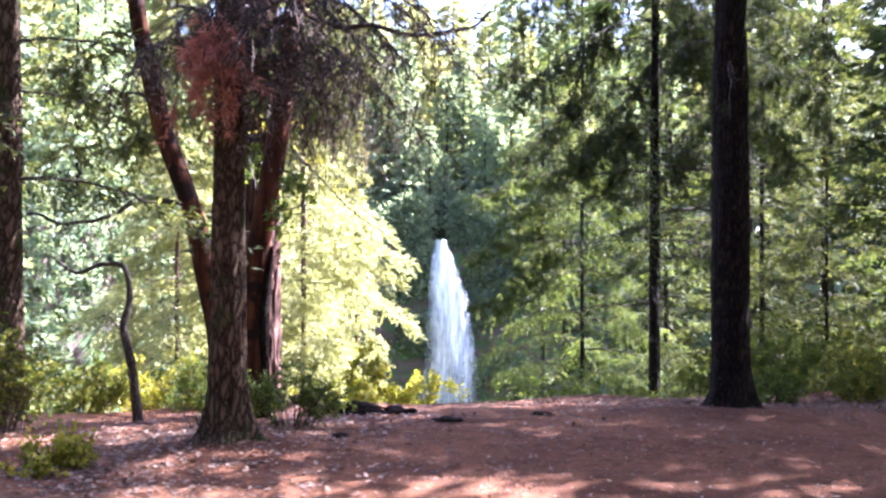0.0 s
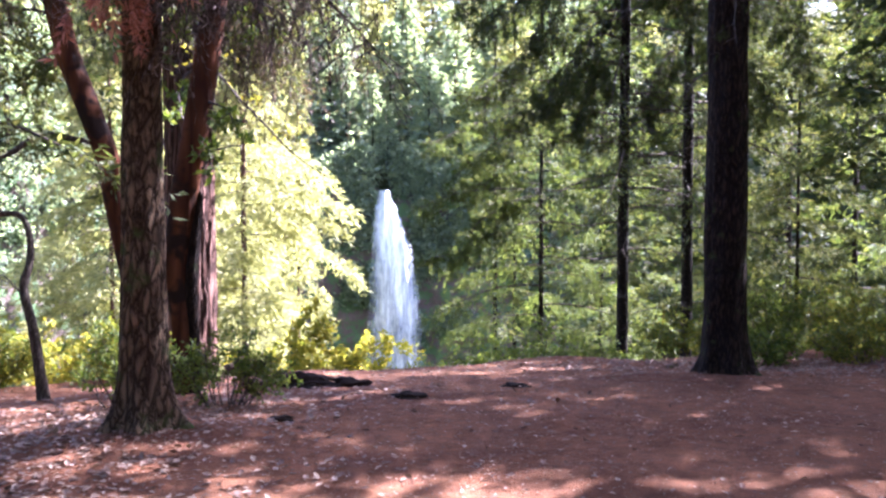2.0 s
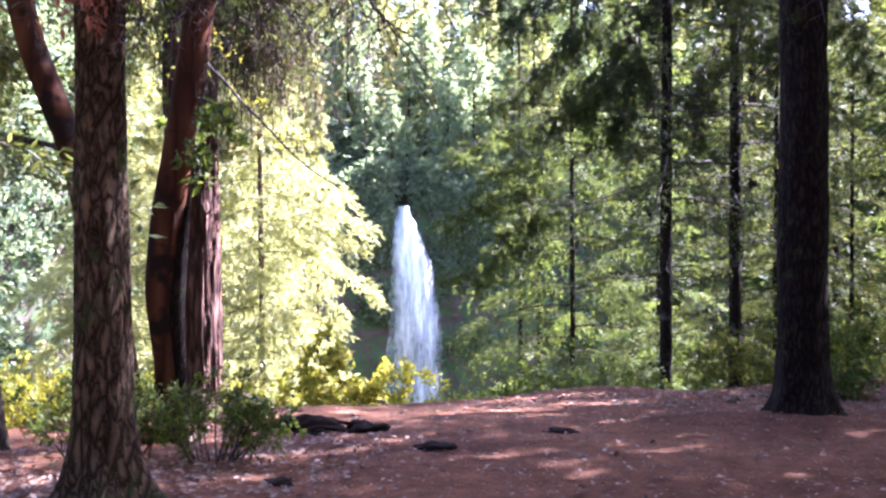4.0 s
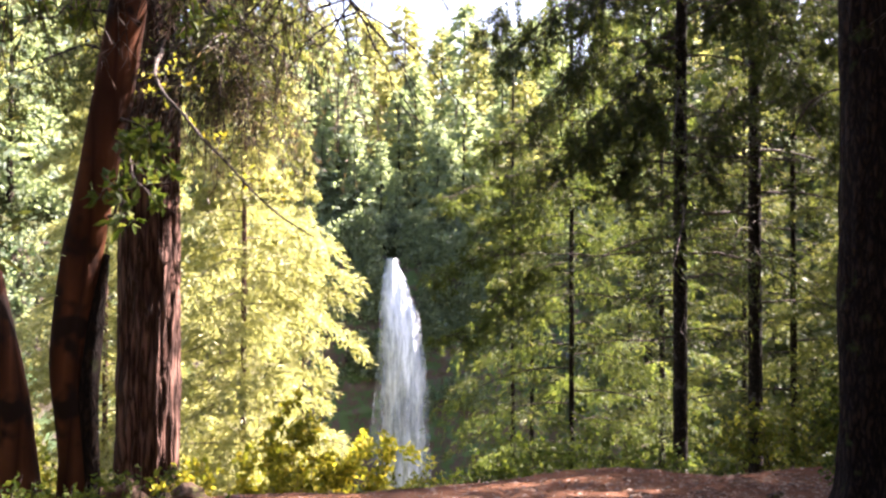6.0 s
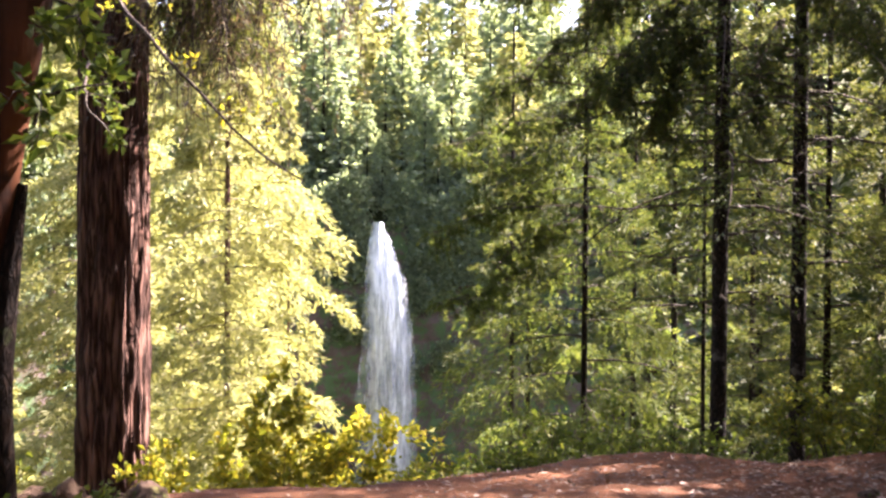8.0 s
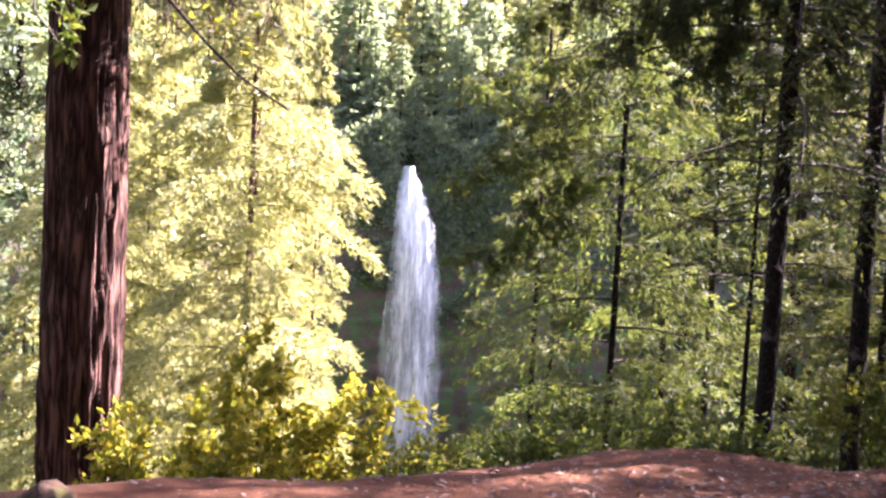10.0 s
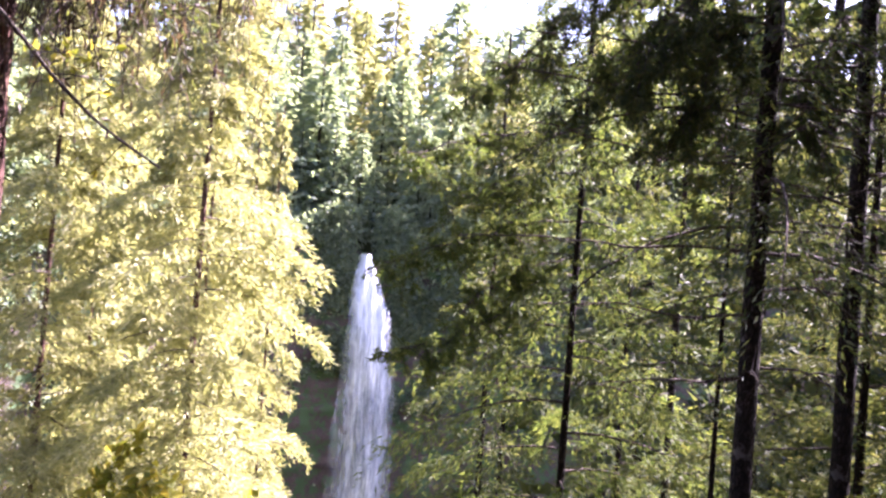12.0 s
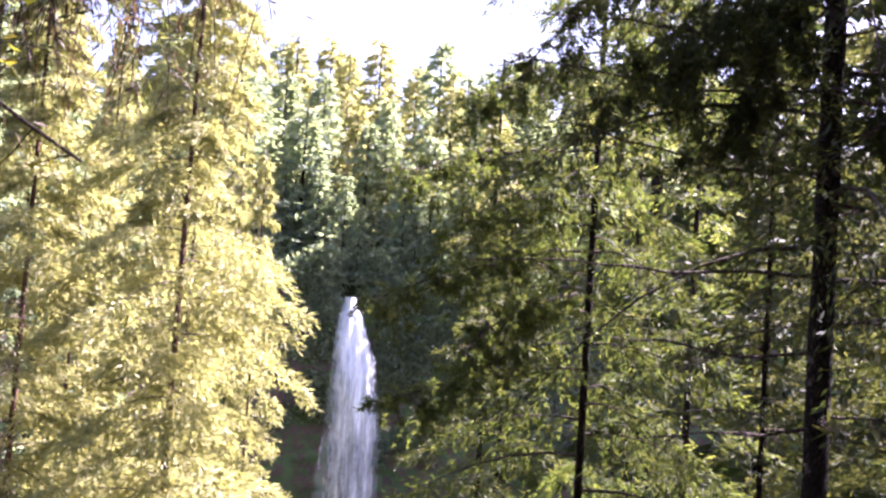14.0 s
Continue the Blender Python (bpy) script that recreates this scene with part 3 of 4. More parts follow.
thin = fir("young_fir_tree", foot(2.85, 20.8, 0.2), 15, 0.06, 1.0, 2.7, 70, 95, 13, 0.10, 0.009, NEEDLE_YELLOW, BARK_DARK, "young fir with sun-toned yellow-green boughs", 23, single=True, sides=12, hang=0.85, droop=0.4)
fir("young_fir_tree", foot(3.95, 18.6, 0.2), 9, 0.036, 4.0, 1.2, 30, 40, 7, 0.10, 0.013, NEEDLE_SHADED, BARK_DARK, "thin fir sapling with a bare lower stem", 24, single=True, sides=10)
fir("young_fir_tree", foot(7.4, 19.6, 0.2), 12, 0.045, 2.2, 2.0, 50, 80, 11, 0.11, 0.011, NEEDLE_SUN, BARK_DARK, "thin young fir among undergrowth", 25, single=True, sides=10)
fir("fir_tree", foot(6.4, 20.4, 0.2), 15, 0.065, 1.6, 2.6, 64, 90, 11, 0.11, 0.011, NEEDLE_SUN, BARK_DARK, "slim fir among undergrowth", 26, single=True, sides=14)
# dark boughs hanging in curtains from the slim firs, shade put into their colour
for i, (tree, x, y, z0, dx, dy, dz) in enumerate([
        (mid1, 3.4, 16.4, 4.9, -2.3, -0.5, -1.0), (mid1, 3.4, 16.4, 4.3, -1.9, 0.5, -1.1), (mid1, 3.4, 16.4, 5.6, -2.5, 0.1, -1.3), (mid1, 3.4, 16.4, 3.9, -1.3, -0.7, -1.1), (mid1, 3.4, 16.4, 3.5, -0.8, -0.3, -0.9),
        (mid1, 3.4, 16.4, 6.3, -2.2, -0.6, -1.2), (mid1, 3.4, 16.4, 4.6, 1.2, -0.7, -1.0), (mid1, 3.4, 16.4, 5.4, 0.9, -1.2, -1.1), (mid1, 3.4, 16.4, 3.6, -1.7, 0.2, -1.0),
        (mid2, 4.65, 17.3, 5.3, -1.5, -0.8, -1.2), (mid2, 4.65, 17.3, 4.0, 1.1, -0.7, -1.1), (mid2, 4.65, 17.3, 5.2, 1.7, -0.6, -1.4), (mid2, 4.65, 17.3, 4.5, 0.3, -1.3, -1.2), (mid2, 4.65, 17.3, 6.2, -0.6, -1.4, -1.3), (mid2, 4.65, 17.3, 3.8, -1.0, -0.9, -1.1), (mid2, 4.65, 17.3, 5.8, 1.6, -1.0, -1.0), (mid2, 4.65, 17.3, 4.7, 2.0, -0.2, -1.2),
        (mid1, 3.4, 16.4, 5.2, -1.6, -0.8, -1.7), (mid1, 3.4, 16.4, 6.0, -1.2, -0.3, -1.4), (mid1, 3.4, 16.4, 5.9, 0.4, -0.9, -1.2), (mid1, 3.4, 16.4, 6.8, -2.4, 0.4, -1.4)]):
    limb(tree, [(x, y, z0), (x + dx * 0.4, y + dy * 0.4, z0 + 0.05), (x + dx * 0.75, y + dy * 0.75, z0 + dz * 0.45), (x + dx, y + dy, z0 + dz)], 0.016, 0.004, TWIG, 400 + i, 66, 0.42, 1.0, needles=NEEDLE_SHADED, n_leaf=5200, ll=0.08, lw=0.0075, start=0.15, label="drooping bough of hanging needles, darkened as in shade")
for i, (z0, dx, dy, dz) in enumerate([(3.3, -2.1, -0.2, -0.05), (2.95, -2.3, 0.1, 0.1), (1.72, -2.4, -0.1, -0.08), (2.4, -1.9, -0.3, 0.15), (1.2, -1.5, -0.3, 0.0), (2.2, 1.3, -0.4, 0.2), (2.9, 1.2, -0.8, -0.2), (0.7, -1.2, -0.4, -0.1)]):
    limb(mid1, [(3.4, 16.4, z0), (3.4 + dx * 0.35, 16.4 + dy * 0.3, z0 - 0.06), (3.4 + dx * 0.7, 16.4 + dy * 0.7, z0 + dz * 0.4), (3.4 + dx, 16.4 + dy, z0 + dz)], 0.014, 0.004, TWIG, 440 + i, 12, 0.3, 0.4, label="long bare dead limb", wiggle=0.012)
# boughs that reach out over the brink, sunlight put into their yellow-green colour
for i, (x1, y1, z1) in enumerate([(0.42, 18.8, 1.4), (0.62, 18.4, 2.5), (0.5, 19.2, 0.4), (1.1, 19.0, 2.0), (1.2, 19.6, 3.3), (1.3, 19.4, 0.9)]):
    limb(thin, [(2.85, 20.8, z1 + 0.7), (2.0, 20.1, z1 + 0.55), (0.5 * (x1 + 1.9), 0.5 * (y1 + 20), z1 + 0.25), (x1, y1, z1)], 0.014, 0.004, TWIG, 460 + i, 70, 0.4, 0.5, needles=NEEDLE_YELLOW, n_leaf=6000, ll=0.07, lw=0.008, label="sun-toned bough reaching over the brink")
# bare lower limbs of the slim firs
rng = np.random.default_rng(9)
for tree, (x, y), n in ((mid1, (3.4, 16.4), 16), (mid2, (4.65, 17.3), 16), (thin, (2.85, 20.8), 6), (big, (3.03, 10.7), 7)):
    for i in range(n):
        a, z, l = rng.uniform(0, 6.28), rng.uniform(0.5, 3.6) + (1.2 if tree is big else 0), rng.uniform(0.5, 1.5)
        c, s = math.cos(a) * l, math.sin(a) * l
        limb(tree, [(x, y, z), (x + c * 0.5, y + s * 0.5, z + 0.04), (x + c, y + s, z - rng.uniform(0.0, 0.5) * l)], 0.011, 0.003, TWIG, 300 + i + int(x * 100), 7, 0.35, 0.5, label="bare dead limb", wiggle=0.015)

proto = [fir("young_fir_tree", (x0, y0, float(land(x0, y0)) - 0.3), H, 0.10, 0.8, R, 68, 42, 8, 0.17, 0.0145, m, BARK_DARK, lab, 40 + i, "young firs on the slope", sides=8, step=1.0, hang=0.45, gap=0.12)
         for i, (x0, y0, H, R, m, lab) in enumerate([(5.6, 25.5, 15, 2.6, NEEDLE_YELLOW, "young fir with sun-toned yellow-green boughs"), (8.8, 23.5, 16, 2.8, NEEDLE_SUN, "young fir with green boughs on the slope"), (2.9, 29.5, 18, 2.8, NEEDLE_SUN, "young fir with green boughs on the slope")])]
for k, (x, y, s) in enumerate([(11.5, 26, 1.1), (6.2, 31, 1.1), (10, 33, 1.2), (15, 30, 1.1), (4.4, 37, 1.3), (8.4, 41, 1.3), (13.5, 40, 1.3), (18.5, 36, 1.2), (11, 50, 1.4), (20, 50, 1.5)]):
    c = copy_thing(proto[k % 3], pose(x, y, float(land(x, y)) - 0.3, 0, 0, rng.uniform(0, 360)))
    c.scale = (s, s, s)
# unseen firs added round the clearing, placed to shade the soil and boughs
ring = fir("added_fir_tree", foot(9.6, 4.4, 0.1), 24, 0.26, 5.5, 4.0, 64, 26, 5, 0.42, 0.075, NEEDLE_SHADED, BARK_DARK, "tall dark fir added out of view to shade the clearing", 45, "firs round the clearing", sides=14, step=0.5)
for k, (x, y, s) in enumerate([(11.6, 7.6, 1.0), (7.6, 2.0, 1.0), (11.5, 3.5, 1.1), (10.8, 12.8, 0.6), (9, -3, 1.0), (4.5, -6, 1.0), (-2.5, -7, 1.0), (-7.5, -2, 1.0), (14.5, 6, 1.05), (9.3, 10.2, 0.68), (-9, 5, 0.9), (2, -9, 1.0), (9.4, 13.2, 0.8), (12.2, 15.2, 0.6), (13.5, 20.5, 0.6), (11.4, 12.2, 0.55), (15, 18.5, 0.7), (14.5, 24, 0.7), (12.9, 11.0, 0.7), (7.9, 12.4, 0.5), (7.4, 14.0, 0.5)]):
    c = copy_thing(ring, pose(x, y, float(land(x, y)) - 0.1, 0, 0, k * 77))
    c.scale = (s, s, s)

# firs with fine needles, added on the brink beside the clearing for shade
brink = fir("added_fir_tree", foot(9.2, 15.9, 0.1), 20, 0.22, 4.6, 3.6, 70, 40, 11, 0.20, 0.018, NEEDLE_SHADED, BARK_DARK, "dark fir with fine drooping boughs, added at the brink for shade", 47, "firs on the brink", sides=14, step=0.5, hang=0.6)
for k, (x, y, s) in enumerate([(8.3, 17.4, 0.75), (10.2, 20.4, 0.5), (11.2, 18.0, 0.65)]):
    copy_thing(brink, pose(x, y, float(land(x, y)) - 0.1, 0, 0, 40 + k * 77)).scale = (s, s, s)

# unseen deeper forest added behind and beside the walk; low boughs block light
deep = fir("added_fir_tree", foot(-6.0, -13.0, 0.1), 21, 0.22, 1.2, 4.2, 64, 17, 4, 0.62, 0.13, NEEDLE_SHADED, BARK_DARK, "dark fir with low boughs, added to close off the forest", 46, "firs of the deeper forest", sides=10, step=1.0, bare=False)
for k in range(54):
    if k < 34:
        x, y = -38 + (k % 17) * 5.2 + rng.uniform(-1.5, 1.5), (-13.5 if k < 17 else -20) + rng.uniform(-2.0, 2.0)
        if k == 6:
            continue
    elif k < 44:
        x, y = (-16 - 5 * (k % 2)) + rng.uniform(-1.5, 1.5), -9 + (k - 34) * 2.4
    else:
        x, y = (19 + 5 * (k % 2)) + rng.uniform(-1.5, 1.5), -11 + (k - 44) * 1.9
    sc = rng.uniform(0.8, 1.1)
    copy_thing(deep, pose(x, y, float(land(x, y)) - 0.1, 0, 0, k * 67)).scale = (sc, sc, sc)
# further copies on the right slope close the gaps of sky
for k, (x, y, sc) in enumerate([(8.0, 36, 1.3), (12.4, 39, 1.4), (17.0, 45, 2.0), (23.5, 46, 2.0), (20.5, 40, 1.8), (28, 50, 2.2), (30, 42, 1.9)]):
    copy_thing(deep, pose(x, y, float(land(x, y)) - 0.2, 0, 0, 31 + k * 53)).scale = (sc, sc, sc)

# tall sunlit firs in the canyon, sunlight also put into their needle colour
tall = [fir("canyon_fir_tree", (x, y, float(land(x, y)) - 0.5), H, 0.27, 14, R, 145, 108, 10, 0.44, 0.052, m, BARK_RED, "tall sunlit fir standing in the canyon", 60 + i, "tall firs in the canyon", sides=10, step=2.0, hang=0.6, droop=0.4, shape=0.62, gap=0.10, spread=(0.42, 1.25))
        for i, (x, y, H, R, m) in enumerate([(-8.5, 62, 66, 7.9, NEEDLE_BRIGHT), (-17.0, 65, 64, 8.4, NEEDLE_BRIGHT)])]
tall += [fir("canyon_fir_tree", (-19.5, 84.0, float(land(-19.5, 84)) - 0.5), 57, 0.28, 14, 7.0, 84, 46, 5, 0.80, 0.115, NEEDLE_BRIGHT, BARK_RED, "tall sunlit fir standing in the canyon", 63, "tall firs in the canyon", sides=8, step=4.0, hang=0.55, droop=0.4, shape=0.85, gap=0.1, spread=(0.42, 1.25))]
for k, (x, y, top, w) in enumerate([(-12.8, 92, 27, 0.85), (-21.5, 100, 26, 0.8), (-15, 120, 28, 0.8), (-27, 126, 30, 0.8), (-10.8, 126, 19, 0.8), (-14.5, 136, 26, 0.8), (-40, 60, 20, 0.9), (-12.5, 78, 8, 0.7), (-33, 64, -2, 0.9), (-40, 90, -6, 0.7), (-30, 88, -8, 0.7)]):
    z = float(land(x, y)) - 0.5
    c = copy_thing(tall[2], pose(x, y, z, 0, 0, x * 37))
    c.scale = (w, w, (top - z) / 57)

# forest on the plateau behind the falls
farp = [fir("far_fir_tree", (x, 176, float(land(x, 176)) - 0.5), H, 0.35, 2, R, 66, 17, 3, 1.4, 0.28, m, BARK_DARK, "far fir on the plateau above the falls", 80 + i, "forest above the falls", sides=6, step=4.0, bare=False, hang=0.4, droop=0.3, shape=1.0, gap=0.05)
        for i, (x, H, R, m) in enumerate([(-7, 30, 7.6, NEEDLE_HAZED), (3.5, 27, 7.0, NEEDLE_HAZED), (14, 32, 8.0, NEEDLE_BRIGHT)])]
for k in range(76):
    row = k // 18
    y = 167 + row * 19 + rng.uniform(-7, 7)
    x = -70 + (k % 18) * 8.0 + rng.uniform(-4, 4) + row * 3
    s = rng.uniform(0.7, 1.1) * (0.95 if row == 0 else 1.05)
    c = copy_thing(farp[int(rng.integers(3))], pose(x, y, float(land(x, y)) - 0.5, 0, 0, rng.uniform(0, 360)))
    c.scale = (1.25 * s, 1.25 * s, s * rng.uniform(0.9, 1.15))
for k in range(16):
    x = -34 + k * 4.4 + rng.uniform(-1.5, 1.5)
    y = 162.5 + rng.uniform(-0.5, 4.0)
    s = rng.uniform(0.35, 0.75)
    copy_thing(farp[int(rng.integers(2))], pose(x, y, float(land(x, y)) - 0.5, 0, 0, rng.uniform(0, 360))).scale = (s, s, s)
for k, (x, y, s) in enumerate([(-25, 112, 1.6), (-55, 96, 1.0), (-38, 112, 1.0), (-48, 104, 0.9), (-34, 100, 1.0)]):
    copy_thing(farp[2 if k % 2 else 0], pose(x, y, float(land(x, y)) - 0.5, 0, 0, k * 50)).scale = (s * 0.8, s * 0.8, s)
for k in range(14):
    x = -84 + k * 4
    y = float(np.interp(x, CX, CY)) + rng.uniform(3, 14)
    copy_thing(farp[k % 3], pose(x, y, float(land(x, y)) - 0.5, 0, 0, k * 40)).scale = (0.7, 0.7, 0.6)
for k in range(30):
    sgn = 1 if k % 2 == 0 else -1
    x, y = 10 + sgn * rng.uniform(32 if sgn > 0 else 50, 85), rng.uniform(60, 150)
    copy_thing(farp[k % 3], pose(x, y, float(land(x, y)) - 0.5, 0, 0, rng.uniform(0, 360)))

# ---- the falls ----


def cliff_at(x, z):
    y = float(np.interp(x, CX, CY)) + 0.07 * (z + 40)
    notch = 6.0 * math.exp(-((x + 0.3) / 1.3) ** 2 - ((z - 4.0) / 1.0) ** 2)
    q = 1.5 * noise.noise((x * 0.09, z * 0.07, 2)) + 0.9 * abs(noise.noise((x * 0.45, z * 0.16, 5))) + 1.2 * abs(noise.noise((x * 0.12, z * 0.9, 9))) + 0.35 * noise.noise((x * 1.4, z * 1.4, 4))
    return (x, y - q + notch, z + 0.6 * noise.noise((x * 0.2, z * 0.2, 3)) + (1.5 * noise.noise((x * 0.07, 0, 8)) if z > 3.5 else 0))


def cliff_mesh():
    xs, zs = np.linspace(-95, 90, 260), np.linspace(-48, 4.5, 84)
    v = [cliff_at(x, z) for z in zs for x in xs]
    n = len(xs)
    i, j = np.meshgrid(np.arange(len(zs) - 1), np.arange(n - 1), indexing="ij")
    return np.array(v), np.stack([i * n + j, i * n + j + 1, (i + 1) * n + j + 1, (i + 1) * n + j], -1).reshape(-1, 4)


tagged(part("cliff", np_mesh("cliff", *cliff_mesh(), True), CLIFF), "brown canyon cliff patched with moss and ferns", "cliff", kind="structure")


def cliff_growth(rng, n):
    """Ferns and brush that cling to the ledges and hang over the brink."""
    pos = []
    while len(pos) < n:
        if rng.random() < 0.3:
            x = rng.uniform(-80, 48)
            y = float(np.interp(x, CX, CY)) + rng.uniform(1, 12)
            if abs(x + 0.3) < 1.9:
                continue
            z = float(land(x, y)) + rng.uniform(0.2, 2.6)
            o = rng.normal(size=(16, 3)) * 0.7
            pos.extend([(x + q[0], y + q[1], z + q[2]) for q in o])
            continue
        x, z = (rng.uniform(-60, 45) if rng.random() < 0.4 else rng.normal() * 9 + 1.5), rng.uniform(-26, 9.5)
        if -1.6 < x < 5.0 - 0.12 * abs(z) and z < 3.0:
            continue
        if abs(x + 0.3) < 1.9 and 2.5 < z < 5.6:
            continue
        if noise.noise((x * 0.16, z * 0.20, 20)) + 0.03 * min(z - 1, 3) - 0.1 * max(0, z - 5.5) < (-0.3 if x > -6 or x < -14 else 0.05):
            continue
        c = cliff_at(x, min(z, 4.5))
        size = rng.uniform(0.3, 1.0)
        for _ in range(16):
            o = rng.normal(size=3) * size * 0.8
            pos.append((c[0] + o[0], c[1] - 0.3 - abs(o[1]), max(z, c[2]) + o[2]))
    p = np.array(pos)
    d = rng.normal(size=(len(p), 3)) + np.array([0, -0.8, -0.3])
    return blades(rng, p, d, 0.65 * rng.uniform(0.5, 1.4, len(p)), 0.2 * rng.uniform(0.6, 1.3, len(p)))


tagged(part("cliff_brush", np_mesh("cliff_brush", *cliff_growth(np.random.default_rng(31), 170000)), NEEDLE_HAZED), "green ferns and brush clinging to the cliff", "undergrowth", kind="stuff")


def fall_mesh():
    us, vs = np.linspace(0, 1, 90), np.linspace(0, 1, 170)
    out = []
    for t in vs:
        z = 2.9 - 48 * t
        h = 48 * t
        lx = -1.3 - float(np.interp(h, [0, 3, 8, 16, 24, 48], [0, 0.5, 0.8, 1.2, 2.0, 2.6]))
        rx = lx + float(np.interp(h, [0, 1.2, 3.2, 8, 16, 24, 48], [1.9, 2.3, 3.4, 5.6, 7.4, 8.4, 9.6]))
        for u in us:
            edge = 0.45 * (noise.noise((u * 1.5, z * 0.35, 4)) + 0.5 * noise.noise((u * 3, z * 1.2, 6))) * (1 - abs(2 * u - 1) * 0.3)
            x = lx + (rx - lx) * u + edge
            rip = 0.34 * noise.noise((x * 0.9, z * 0.12, 1)) + 0.13 * noise.noise((x * 2.6, z * 0.4, 2)) + 0.05 * noise.noise((x * 6, z * 1.1, 3))
            out.append((x, 150.6 - 2.4 * smooth(t * 4) - rip - 0.9 * math.sin(u * 3.14), z))
    n = len(us)
    i, j = np.meshgrid(np.arange(len(vs) - 1), np.arange(n - 1), indexing="ij")
    return np.array(out), np.stack([i * n + j, i * n + j + 1, (i + 1) * n + j + 1, (i + 1) * n + j], -1).reshape(-1, 4)


water = np_mesh("waterfall", *fall_mesh(), True)
fu, fv = np.meshgrid(np.linspace(0, 1, 90), np.linspace(0, 1, 170))
veil = smooth(np.minimum(fu * 2.6, (1 - fu) * 4.5)) * (0.72 - 0.46 * smooth(fv * 1.9)) + 0.15 * smooth((0.12 - fv) * 10) * smooth(np.minimum(fu, 1 - fu) * 6)
veil -= 0.5 * np.exp(-((fu - 0.55) / 0.13) ** 2) * smooth((0.065 - fv) * 30)  # parted at the lip
water.attributes.new("veil", "FLOAT", "POINT").data.foreach_set("value", veil.ravel().astype(np.float32))
tagged(part("waterfall", water, WATER), "white waterfall plunging over the canyon cliff", "waterfall", kind="structure")

# ---- shrubs ----
G = "green leafy shrub at the clearing's rim"
for i, (x, y, R, H, n, m, lab) in enumerate([
        (-1.35, 9.05, 0.5, 0.72, 2000, LEAF_GREEN, "low green leafy shrub below the madrone"), (-2.1, 9.2, 0.6, 0.75, 2400, LEAF_GREEN, "low green leafy shrub below the madrone"),
        (-1.0, 15.4, 1.0, 2.5, 5200, LEAF_YELLOW, "sunlit yellow-green shrub past the canyon edge"), (-1.9, 15.6, 0.8, 2.5, 4200, LEAF_YELLOW, "sunlit yellow-green shrub past the canyon edge"),
        (-0.25, 16.3, 0.7, 1.7, 2600, LEAF_LIME, "sunlit yellow-green shrub past the canyon edge"), (0.5, 16.0, 0.8, 1.3, 2600, LEAF_LIME, G), (1.4, 16.4, 0.9, 1.5, 2800, LEAF_GREEN, G),
        (2.2, 16.6, 0.9, 1.7, 2800, LEAF_GREEN, G), (3.0, 15.4, 0.6, 0.9, 1800, LEAF_GREEN, G), (4.2, 15.2, 0.8, 1.1, 2400, LEAF_LIME, G), (5.2, 15.0, 0.9, 1.2, 2400, LEAF_GREEN, G),
        (6.3, 15.6, 1.0, 1.3, 2400, LEAF_LIME, G), (5.4, 13.0, 0.7, 0.7, 1600, LEAF_LIME, G), (7.0, 13.8, 0.9, 1.0, 2000, LEAF_GREEN, G), (8.3, 15.5, 1.1, 1.4, 2200, LEAF_GREEN, G),
        (4.0, 12.6, 0.6, 0.5, 1400, LEAF_GREEN, G), (-3.3, 11.6, 0.7, 0.9, 2000, LEAF_YELLOW, G), (-4.0, 11.0, 0.7, 0.9, 2000, LEAF_LIME, G), (-4.9, 11.8, 0.9, 1.3, 2200, LEAF_GREEN, G),
        (-3.9, 8.9, 0.45, 1.25, 1500, LEAF_LIME, "tall leafy shrub beside the path"), (-2.8, 7.2, 0.4, 0.3, 700, LEAF_YELLOW, "low pale-leaved plant beside the path"), (-2.6, 11.3, 0.6, 0.8, 1800, LEAF_LIME, G),
        (3.2, 17.8, 1.0, 2.2, 3000, LEAF_GREEN, G), (5.4, 17.8, 1.1, 2.2, 3000, LEAF_GREEN, G),
        (6.6, 17.6, 1.2, 2.0, 3000, LEAF_LIME, G), (8.2, 19.0, 1.3, 2.2, 3000, LEAF_GREEN, G), (5.2, 20.0, 1.3, 2.4, 3000, LEAF_GREEN, G), (7.6, 22.0, 1.5, 2.6, 3000, LEAF_LIME, G), (0.2, 15.3, 0.5, 1.0, 1400, LEAF_LIME, G), (1.1, 15.5, 0.5, 0.9, 1400, LEAF_GREEN, G)]):
    big_leaf = 1.45 if y > 14.5 and m is LEAF_YELLOW else (0.62 if y < 10 and x > -3 and H > 0.5 else 1.0)
    bush(foot(x, y), R, H, 22, n, 0.06 * big_leaf, 0.021 * big_leaf, m, lab, 110 + i)

# ---- things on the ground ----


def stone(name, place, size, mat, label, category, seed):
    bm = bmesh.new()
    bmesh.ops.create_icosphere(bm, subdivisions=4, radius=1.0)
    for v in bm.verts:
        c = v.co.copy()
        k = 1 + 0.45 * noise.noise(c * 1.4 + Vector((seed, 0, 0))) - 0.5 * abs(noise.noise(c * 1.7 + Vector((0, seed, 0)))) + 0.10 * noise.noise(c * 5 + Vector((0, seed, 0)))
        v.co = Vector((c.x * size[0], c.y * size[1], c.z * size[2])) * k
    me = bpy.data.meshes.new(name)
    bm.to_mesh(me)
    bm.free()
    me.polygons.foreach_set("use_smooth", np.full(len(me.polygons), True))
    ob = part(name, me, mat)
    ob.location = place
    return tagged(ob, label, category)


stone("rock", foot(0.03, 9.2, 0.0), (0.15, 0.10, 0.045), ROOT, "flat dark stone bedded in the soil", "rock", 1)
stone("rock", foot(0.95, 9.9, 0.0), (0.12, 0.08, 0.04), ROOT, "small dark stone bedded in the soil", "rock", 2)
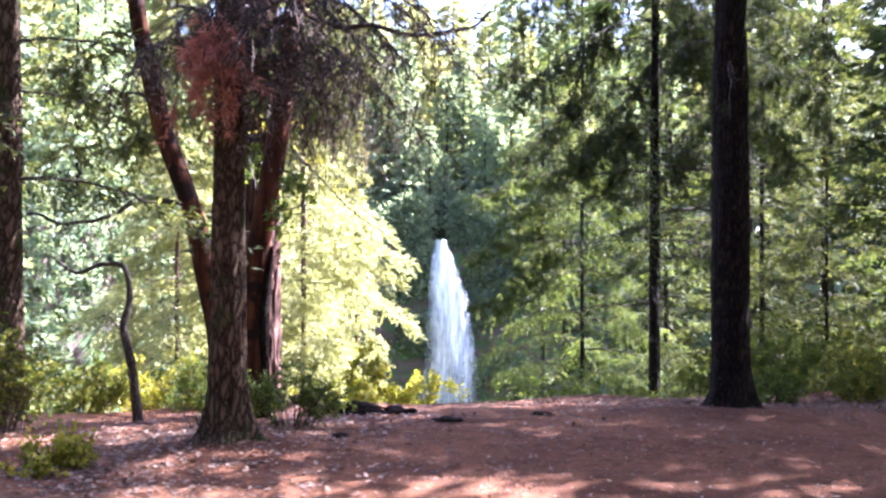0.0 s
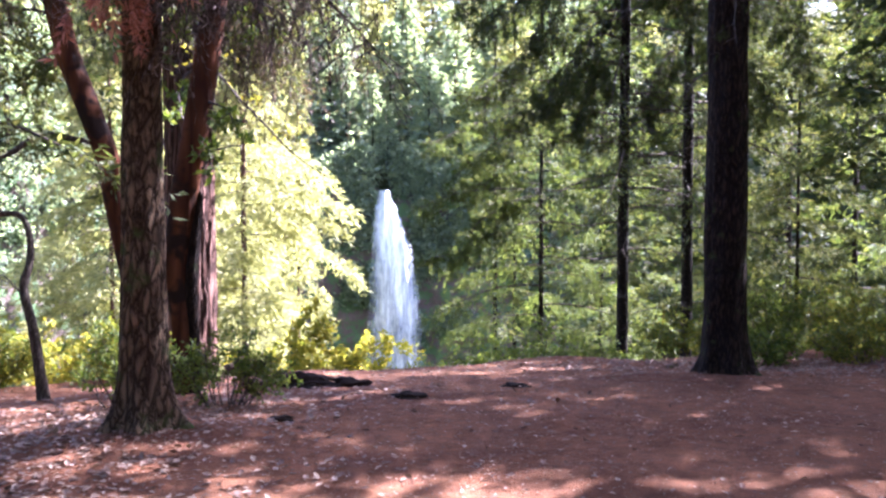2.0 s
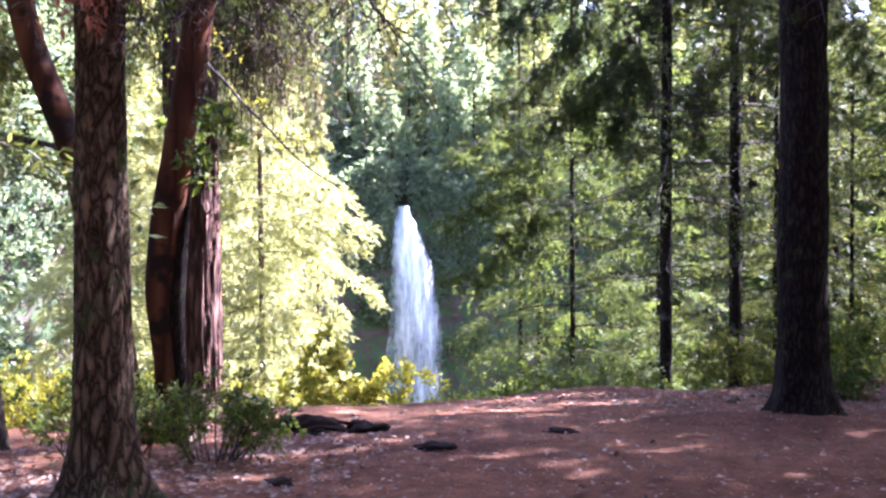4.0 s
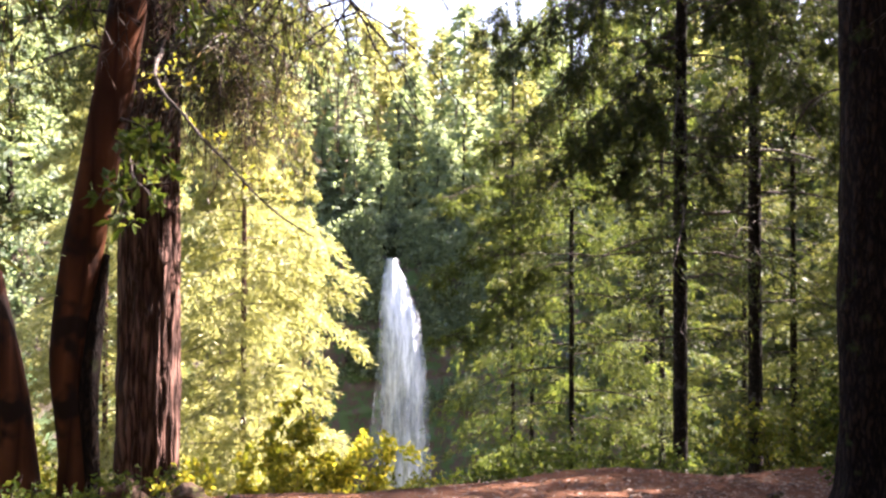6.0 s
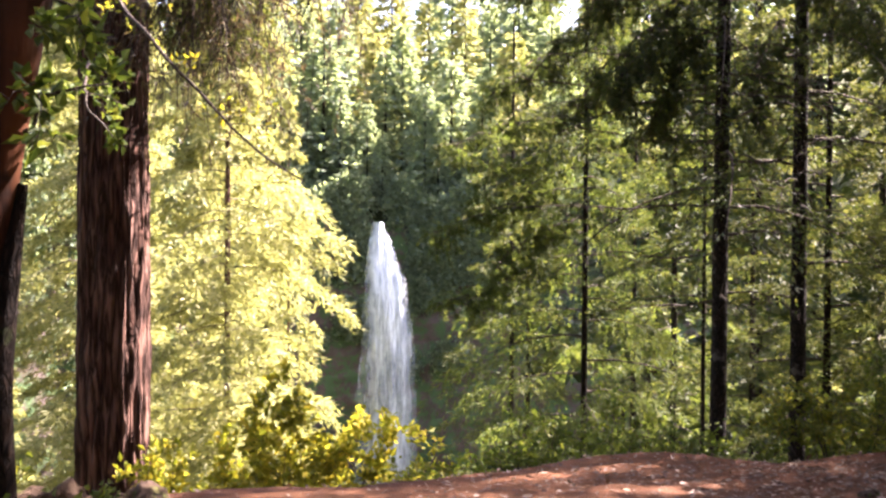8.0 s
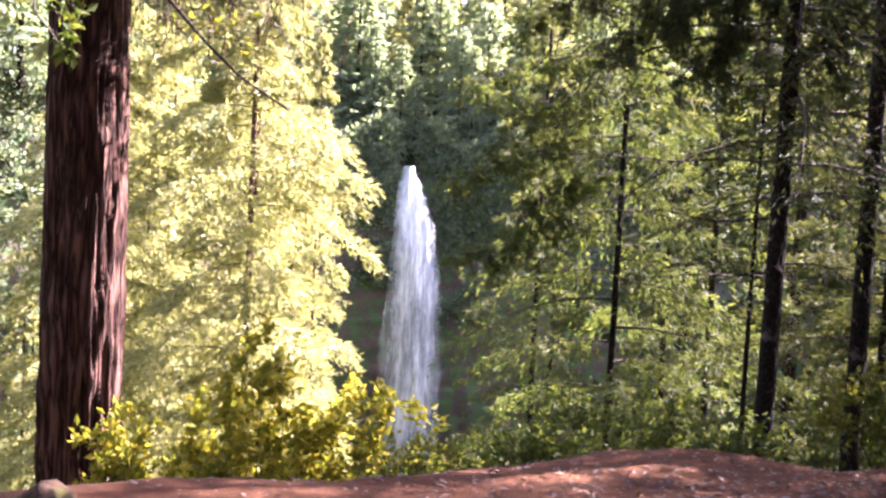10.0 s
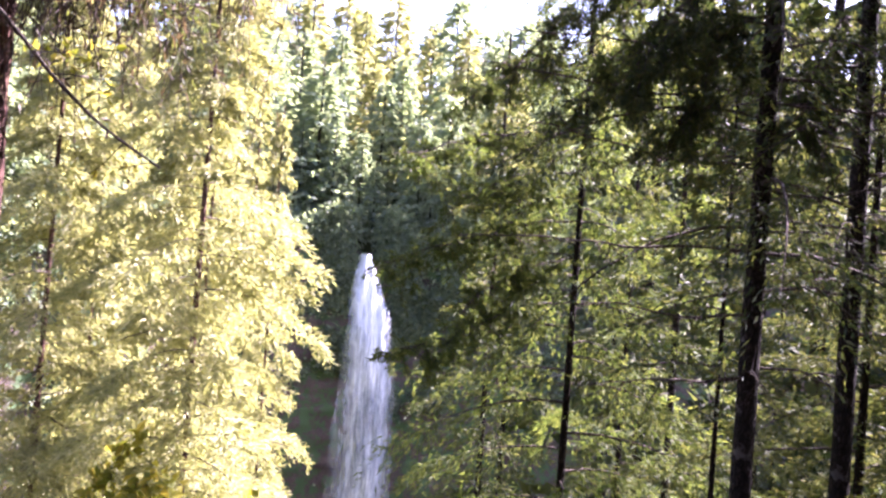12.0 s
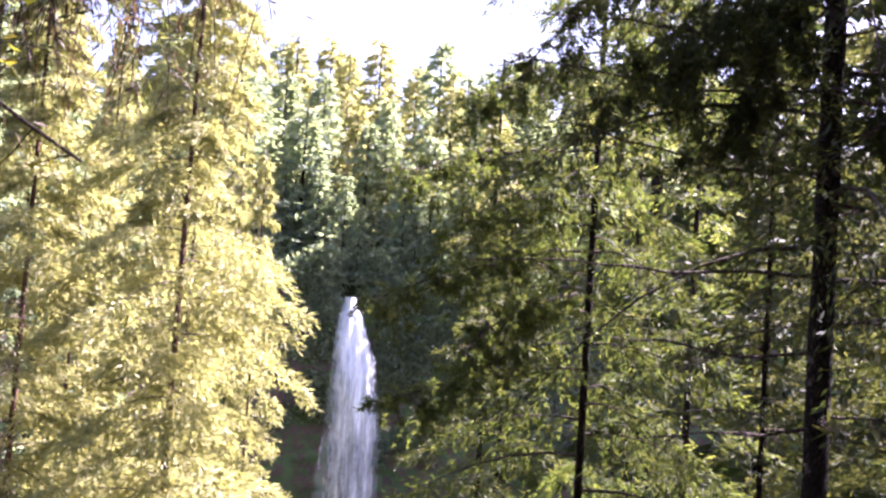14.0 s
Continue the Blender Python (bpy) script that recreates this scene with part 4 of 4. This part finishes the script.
stone("rock", foot(-0.85, 8.3, 0.0), (0.09, 0.07, 0.03), ROOT, "small dark stone bedded in the soil", "rock", 3)
stone("rock", foot(-1.56, 11.65, 0.0), (0.22, 0.17, 0.22), ROCK, "mossy boulder at the clearing's rim", "rock", 14)
stone("rock", foot(-2.02, 11.3, 0.0), (0.34, 0.20, 0.27), ROCK, "broken mossy boulder at the clearing's rim", "rock", 5)
stone("rock", foot(2.95, 12.1, 0.0), (0.08, 0.07, 0.05), ROCK, "small stone at the clearing's rim", "rock", 7)
stone("rock", foot(-0.92, 10.32, 0.0), (0.30, 0.16, 0.13), ROOT, "dark broken stone bound by tree roots", "rock", 8)
stone("rock", foot(-0.45, 10.2, 0.0), (0.20, 0.12, 0.09), ROOT, "dark broken stone bound by tree roots", "rock", 9)
root = thing("tree_root", foot(-0.95, 10.3, 0.0), "gnarled dark root lying across the soil", "root")
rr = np.random.default_rng(77)
for i in range(14):
    a = np.array([rr.uniform(-0.6, 0.1), rr.uniform(-0.2, 0.25), -0.01])
    c = np.array([a[0] + rr.uniform(0.2, 0.7), rr.uniform(-0.3, 0.2), -0.02])
    mid = [a + (c - a) * q + np.array([0, rr.normal() * 0.07, rr.uniform(0.0, 0.11)]) for q in (0.25, 0.5, 0.75)]
    r = rr.uniform(0.005, 0.018)
    part("root_strand", np_mesh("root_strand", *tube([a, *mid, c], [r * 0.6, r * 1.1, r * 1.2, r, r * 0.4], 10, 0.5, 0.3, step=0.04), True), ROOT, root)


def litter(rng, n, spots, size):
    ps = []
    for x, y, sx, sy, share in spots:
        k = int(n * share)
        ps.append(np.stack([x + rng.normal(size=k) * sx, y + rng.normal(size=k) * sy], 1))
    p = np.concatenate(ps)
    z = np.array([float(land(a, b)) + 0.030 * noise.noise((a * 1.1, b * 1.1, 0)) + 0.014 * noise.noise((a * 4, b * 4, 3)) + 0.008 for a, b in p])
    d = rng.normal(size=(len(p), 3))
    d[:, 2] *= 0.15
    d = unit(d)
    s = unit(np.cross(d, np.array([0, 0, 1.0]) + rng.normal(size=(len(p), 3)) * 0.25))
    up = np.cross(s, d)
    l = size * rng.uniform(0.5, 1.4, (len(p), 1))
    q = np.c_[p, z]
    v = np.stack([q, q + d * l * 0.5 + s * l * 0.28 + up * l * 0.08, q + d * l, q + d * l * 0.5 - s * l * 0.28 + up * l * 0.08], 1)
    return v.reshape(-1, 3), np.arange(4 * len(p)).reshape(-1, 4)


tagged(part("leaf_litter", np_mesh("leaf_litter", *litter(np.random.default_rng(51), 10000, [(-2.4, 7.2, 0.9, 1.4, 0.45), (-1.3, 9.3, 0.6, 1.0, 0.12), (4.2, 12.2, 1.2, 0.9, 0.25), (1.0, 9.0, 2.2, 3.0, 0.15), (2.6, 13.4, 1.5, 0.6, 0.13)], 0.05)), LITTER), "fallen brown and pale dry leaves on the soil", "leaf litter", kind="stuff")
tagged(part("needle_litter", np_mesh("needle_litter", *litter(np.random.default_rng(52), 16000, [(0.5, 7.5, 2.6, 3.4, 1.0)], 0.022)), LITTER), "scattered brown needles and crumbs of bark", "leaf litter", kind="stuff")
